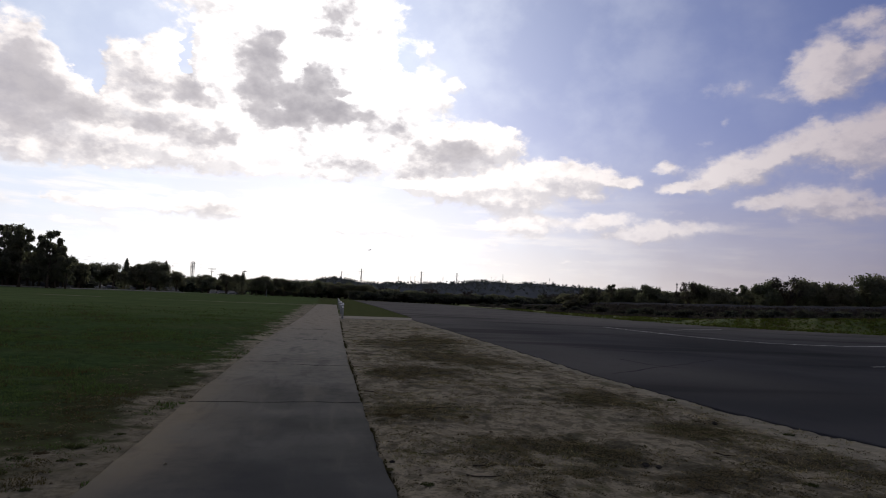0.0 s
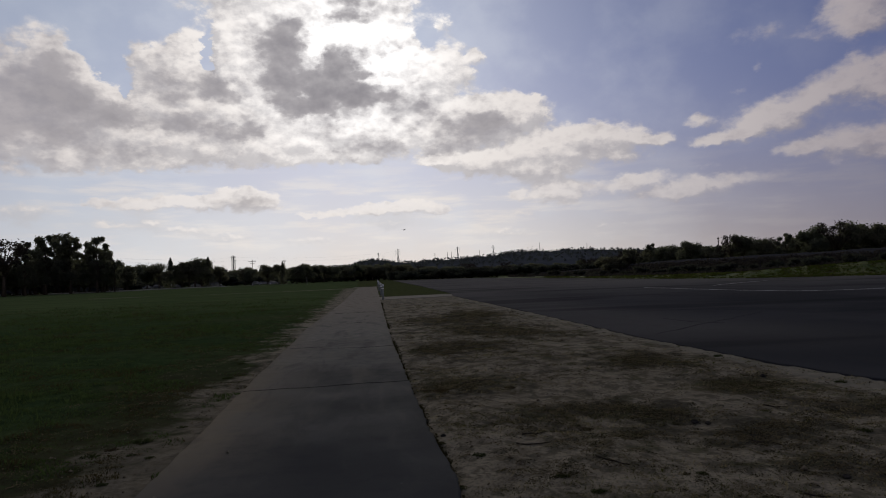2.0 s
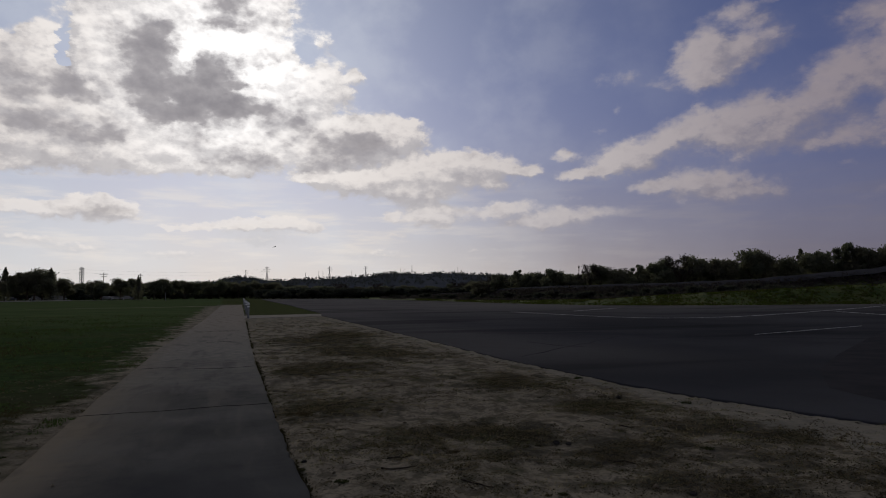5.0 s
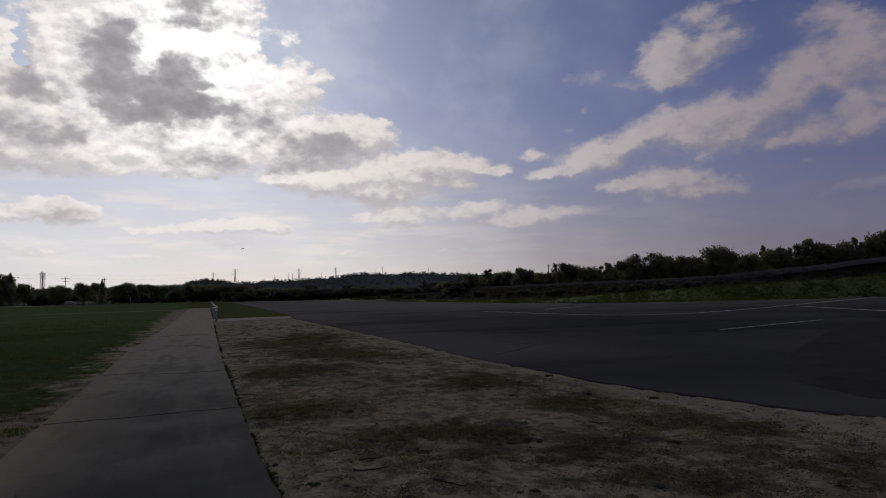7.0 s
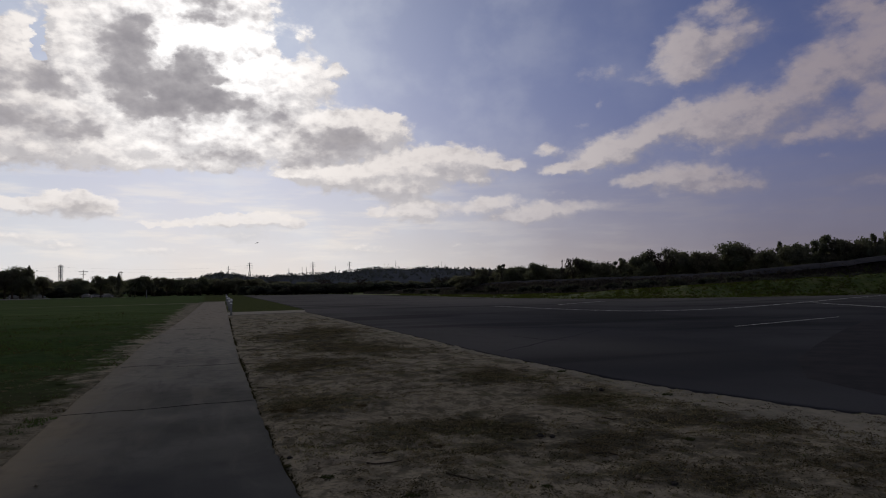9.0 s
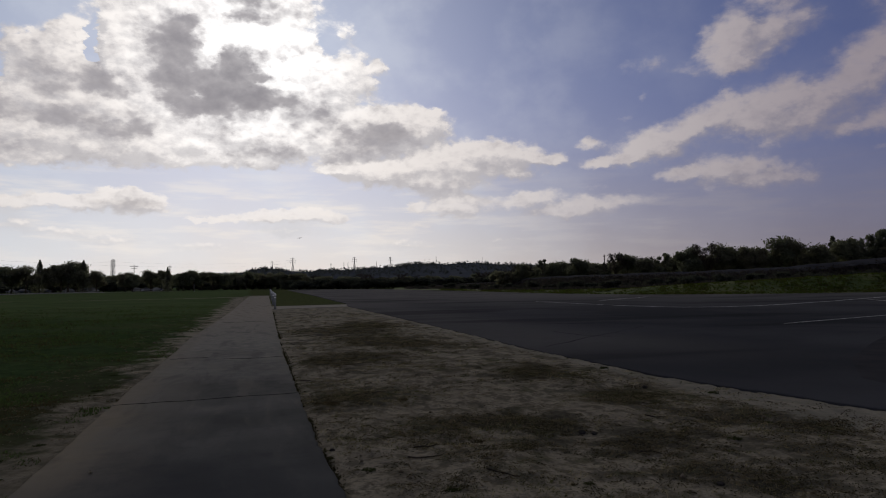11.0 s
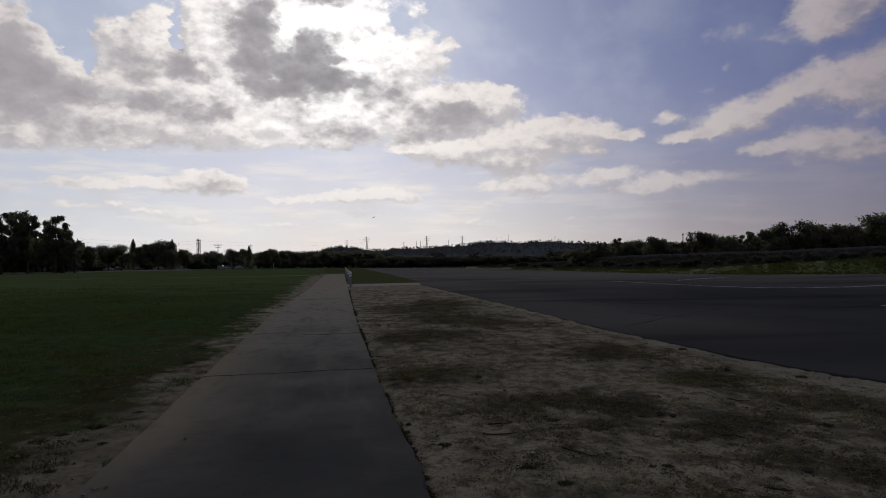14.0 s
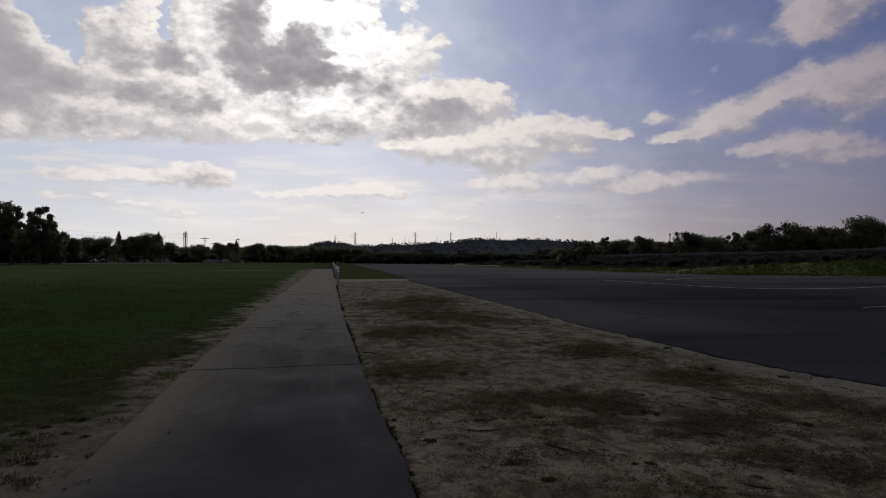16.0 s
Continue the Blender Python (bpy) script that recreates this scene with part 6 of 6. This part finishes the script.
def build_clods():
    """Clods, pebbles and bark litter strewn over the bare soil."""
    rng = np.random.default_rng(6)
    n = 2600
    r = 3.8 * (40 / 3.8) ** rng.uniform(0, 1, n)
    az = np.radians(rng.uniform(-40, 60, n))
    x, y = r * np.sin(az), r * np.cos(az)
    verge = (x > path_right(y) + 0.04) & (x < tarmac_left(y) - 0.05)
    shoulder = (x < path_left(y) - 0.04) & (x > -3.2)
    keep = (verge | shoulder) & (y < 44)
    x, y, r = x[keep], y[keep], r[keep]
    n = len(x)
    s = rng.uniform(0.004, 0.013, n) * (1 + 1.4 * (rng.uniform(size=n) < 0.06)) * (r / 6) ** 0.45
    base = np.array([(1, 0, 0), (0.3, 0.95, 0), (-0.8, 0.6, 0), (-0.8, -0.6, 0), (0.3, -0.95, 0), (0.1, 0.1, 0.8), (0, 0, -0.5)])
    tri = np.array([(0, 1, 5), (1, 2, 5), (2, 3, 5), (3, 4, 5), (4, 0, 5), (1, 0, 6), (2, 1, 6), (3, 2, 6), (4, 3, 6), (0, 4, 6)])
    a = rng.uniform(0, 6.28, n)
    c, t = np.cos(a), np.sin(a)
    shape = base[None] * rng.uniform(0.6, 1.3, (n, 7, 1)) * s[:, None, None]
    vx = shape[:, :, 0] * c[:, None] - shape[:, :, 1] * t[:, None]
    vy = shape[:, :, 0] * t[:, None] + shape[:, :, 1] * c[:, None]
    v = np.stack([vx + x[:, None], vy + y[:, None], shape[:, :, 2] + (soil_height(x, y) + s * 0.25)[:, None]], 2).reshape(-1, 3)
    q = (tri[None] + (np.arange(n) * 7)[:, None, None]).reshape(-1, 3)
    tagged(big_mesh("clods", v, q, simple("crumbled_soil", (0.080, 0.066, 0.048), (0.190, 0.160, 0.115), 6.0, 1.0, 0.3, spec=0.0)), "dark clods and pebbles on the sandy soil", "clods", kind="stuff")


build_turf()
build_dry_grass()
build_mats()
build_clods()


def build_edge_litter():
    """Crumbled bitumen, weeds and dark litter caught along the path's rim."""
    # its dark colour also stands in for the shadow gap under the rim
    rng = np.random.default_rng(21)
    n = 12000
    y = 2.2 * (42 / 2.2) ** rng.uniform(0, 1, n)
    u = rng.exponential(0.013, n) * (y / 6) ** 0.4
    dense = np.interp(y, [7, 12], [0.5, 0.28]) + 0.75 * fbm(y * 1.7, y * 0 + 3.0, 4, 91)
    keep = rng.uniform(size=n) < dense
    y, u = y[keep], u[keep]
    x = path_right(y) + 0.012 + u
    m = len(x)
    ln = rng.uniform(0.006, 0.020, m) * (y / 6) ** 0.4
    b, tilt = rng.uniform(0, 6.283, m), rng.normal(0.35, 0.5, m)
    d = np.stack([np.cos(b) * np.cos(tilt), np.sin(b) * np.cos(tilt), np.sin(tilt)], 1) * ln[:, None]
    w = np.cross(d, rng.normal(size=(m, 3)))
    w = w / np.linalg.norm(w, axis=1)[:, None] * (ln * rng.uniform(0.2, 0.6, m))[:, None]
    p = np.stack([x, y, soil_height(x, y) + rng.uniform(0.003, 0.03, m)], 1)
    v = np.stack([p - d, p - w, p + d, p + w], 1).reshape(-1, 3)
    tagged(big_mesh("edge_litter", v, np.arange(4 * m).reshape(-1, 4), leaf_material("dark_edge_litter", (0.014, 0.014, 0.009), (0.040, 0.038, 0.024))), "dark crumbs and weeds along the path's broken rim", "litter", kind="stuff")


build_edge_litter()


# ---------------------------------------------------------------- single stones on the verge
def stone(x, y, size, seed):
    rnd = random.Random(seed)
    bm = bmesh.new()
    bmesh.ops.create_icosphere(bm, subdivisions=2, radius=1.0)
    for v in bm.verts:
        v.co *= 1 + 0.22 * noise.noise(v.co * 1.3 + Vector((seed, 0, 0)))
        v.co = Vector((v.co.x * size * 1.25, v.co.y * size, v.co.z * size * 0.7))
    me = bpy.data.meshes.new("stone")
    bm.to_mesh(me)
    bm.free()
    me.materials.append(STONE)
    ob = new("stone", me)
    ob.matrix_basis = Matrix.Translation((x, y, float(soil_height(np.array(x), np.array(y))) + size * 0.3)) @ Matrix.Rotation(rnd.uniform(0, 6), 4, "Z")
    tagged(ob, "small dark rounded stone lying on the sandy verge", "stone", "stones on the verge")


STONE = simple("dark_field_stone", (0.020, 0.019, 0.018), (0.045, 0.042, 0.038), 18.0, 0.9, 0.5)
for i, (x, y, size) in enumerate(((3.53, 6.61, 0.035), (3.64, 6.54, 0.030), (0.82, 6.75, 0.025), (3.69, 4.59, 0.030), (5.87, 8.97, 0.040))):
    stone(x, y, size, i)


# ---------------------------------------------------------------- single weeds, twigs and fallen leaves
WEED = leaf_material("dark_green_weed", (0.014, 0.020, 0.010), (0.044, 0.055, 0.026))
WEED_DRY = leaf_material("dry_brown_weed", (0.022, 0.018, 0.012), (0.060, 0.050, 0.034))
TWIG = simple("grey_brown_twig", (0.030, 0.026, 0.021), (0.058, 0.050, 0.040), 30.0, 0.95, 0.4)
DRY_LEAF = simple("pale_dry_leaf", (0.13, 0.115, 0.085), (0.21, 0.19, 0.145), 40.0, 0.9, 0.2)


def ground_at(x, y):
    return float(soil_height(np.array(float(x)), np.array(float(y))))


def weed(x, y, radius, seed, dry):
    """A low clump: a rosette of bent blades over a mat of small leaves."""
    rng = np.random.default_rng(seed)
    n = 90
    a, u = rng.uniform(0, 6.283, n), np.sqrt(rng.uniform(0, 1, n))
    px, py = radius * u * np.cos(a), radius * 0.8 * u * np.sin(a)
    h = radius * rng.uniform(0.25, 0.75, n) * (1.1 - 0.6 * u)
    v, q = blades(n, px, py, np.full(n, -0.006), h, np.full(n, radius * 0.13) * rng.uniform(0.6, 1.3, n), rng.uniform(0.3, 1.3, n), rng)
    top = new("weed")
    top.matrix_basis = Matrix.Translation((x, y, ground_at(x, y)))
    stems = big_mesh("blade_tuft", v, q, WEED_DRY if dry else WEED)
    stems.parent = top
    c = np.stack([px[:40], py[:40], np.full(40, 0.006)], 1)
    v, q = leaves(c, np.full(40, radius * 0.18), 160, radius * 0.10, rng, 0.5)
    mat = big_mesh("leaf_mat", v, q, WEED_DRY if dry else WEED)
    mat.parent = top
    tagged(top, "withered brown weed clump on the bare sand" if dry else "low dark green weed clump on the bare sand", "weed", "weeds beside the path")


WEEDS_VERGE = [(1.05, 5.92, 0.062), (0.76, 5.12, 0.062), (0.77, 6.44, 0.039), (1.57, 5.07, 0.064), (1.06, 9.29, 0.177), (1.74, 4.68, 0.069), (3.57, 6.71, 0.046), (2.67, 4.9, 0.048), (2.54, 4.91, 0.038),
               (3.69, 4.6, 0.041), (4.86, 5.81, 0.078), (6.40, 11.1, 0.1), (6.53, 8.23, 0.09), (5.77, 6.36, 0.066), (2.1, 9.22, 0.081), (2.35, 6.68, 0.085), (5.23, 8.09, 0.075)]
WEEDS_SHOULDER = [(-2.34, 7.26, 0.118), (-2.1, 7.93, 0.064), (-2.05, 6.56, 0.047), (-2.52, 6.96, 0.064), (-2.66, 6.76, 0.1), (-2.63, 6.28, 0.082), (-2.2, 5.78, 0.053), (-2.26, 6.7, 0.049), (-2.31, 11.7, 0.092), (-2.42, 13.65, 0.095)]
for i, (x, y, radius) in enumerate(WEEDS_VERGE + WEEDS_SHOULDER):
    weed(x, y, radius, 200 + i, i in (4, 8, 14, 15, 20))


def twig(x0, y0, x1, y1, seed):
    """A fallen stick, slightly bent, with one short fork."""
    rnd = random.Random(seed)
    a, b = Vector((x0, y0, ground_at(x0, y0) + 0.006)), Vector((x1, y1, ground_at(x1, y1) + 0.006))
    side = Vector((y0 - y1, x1 - x0, 0)) * rnd.uniform(-0.12, 0.12)
    pts = []
    for i in range(7):
        c = a.lerp(b, i / 6) + side * math.sin(math.pi * i / 6)
        c.z = ground_at(c.x, c.y) + 0.008
        pts.append(c)
    s = Shape().tube(pts, [0.009 - 0.0008 * i for i in range(7)], 6)
    fork = pts[3] + (b - a) * 0.22 + side * 1.5 + Vector((0, 0, 0.02))
    s.tube([pts[3], fork], [0.006, 0.002], 5)
    tagged(part("twig", s, TWIG, smooth=True), "thin bent grey-brown twig lying on the sandy verge", "twig", "fallen twigs")


for i, ends in enumerate(((0.86, 11.75, 1.1, 11.48), (1.51, 9.9, 2.01, 9.97), (1.61, 6.53, 1.86, 6.55), (1.47, 6.21, 1.81, 6.19), (4.63, 7.08, 4.83, 6.91), (3.15, 4.34, 3.27, 4.22), (3.66, 5.78, 3.82, 5.57), (1.58, 13.37, 2.28, 13.73), (2.03, 5.54, 2.21, 5.23))):
    twig(*ends, 300 + i)


def fallen_leaf(x, y, seed):
    """A curled dry leaf with a raised midrib."""
    rnd = random.Random(seed)
    n, w = 6, 0.016
    v = []
    for i in range(n + 1):
        t = i / n
        half = w * math.sin(math.pi * min(1.0, 0.08 + 0.92 * t)) ** 0.8
        z = 0.004 + 0.012 * (2 * t - 1) ** 2
        v += [(0.07 * (t - 0.5), -half, z + 0.006), (0.07 * (t - 0.5), 0, z), (0.07 * (t - 0.5), half, z + 0.006)]
    s = Shape().add(v, [(3 * i + j, 3 * i + 3 + j, 3 * i + 4 + j, 3 * i + 1 + j) for i in range(n) for j in range(2)])
    ob = part("fallen_leaf", s, DRY_LEAF)
    ob.matrix_basis = Matrix.Translation((x, y, 0.002)) @ Matrix.Rotation(rnd.uniform(0, 6.28), 4, "Z")
    m = ob.modifiers.new("thickness", "SOLIDIFY")
    m.thickness = 0.001
    tagged(ob, "small pale dry leaf lying on the asphalt path", "leaf", "fallen leaves")


for i, (x, y) in enumerate(((-1.31, 6.49), (-1.66, 5.17), (-1.60, 5.21), (-1.70, 5.05))):
    fallen_leaf(x, y, 400 + i)
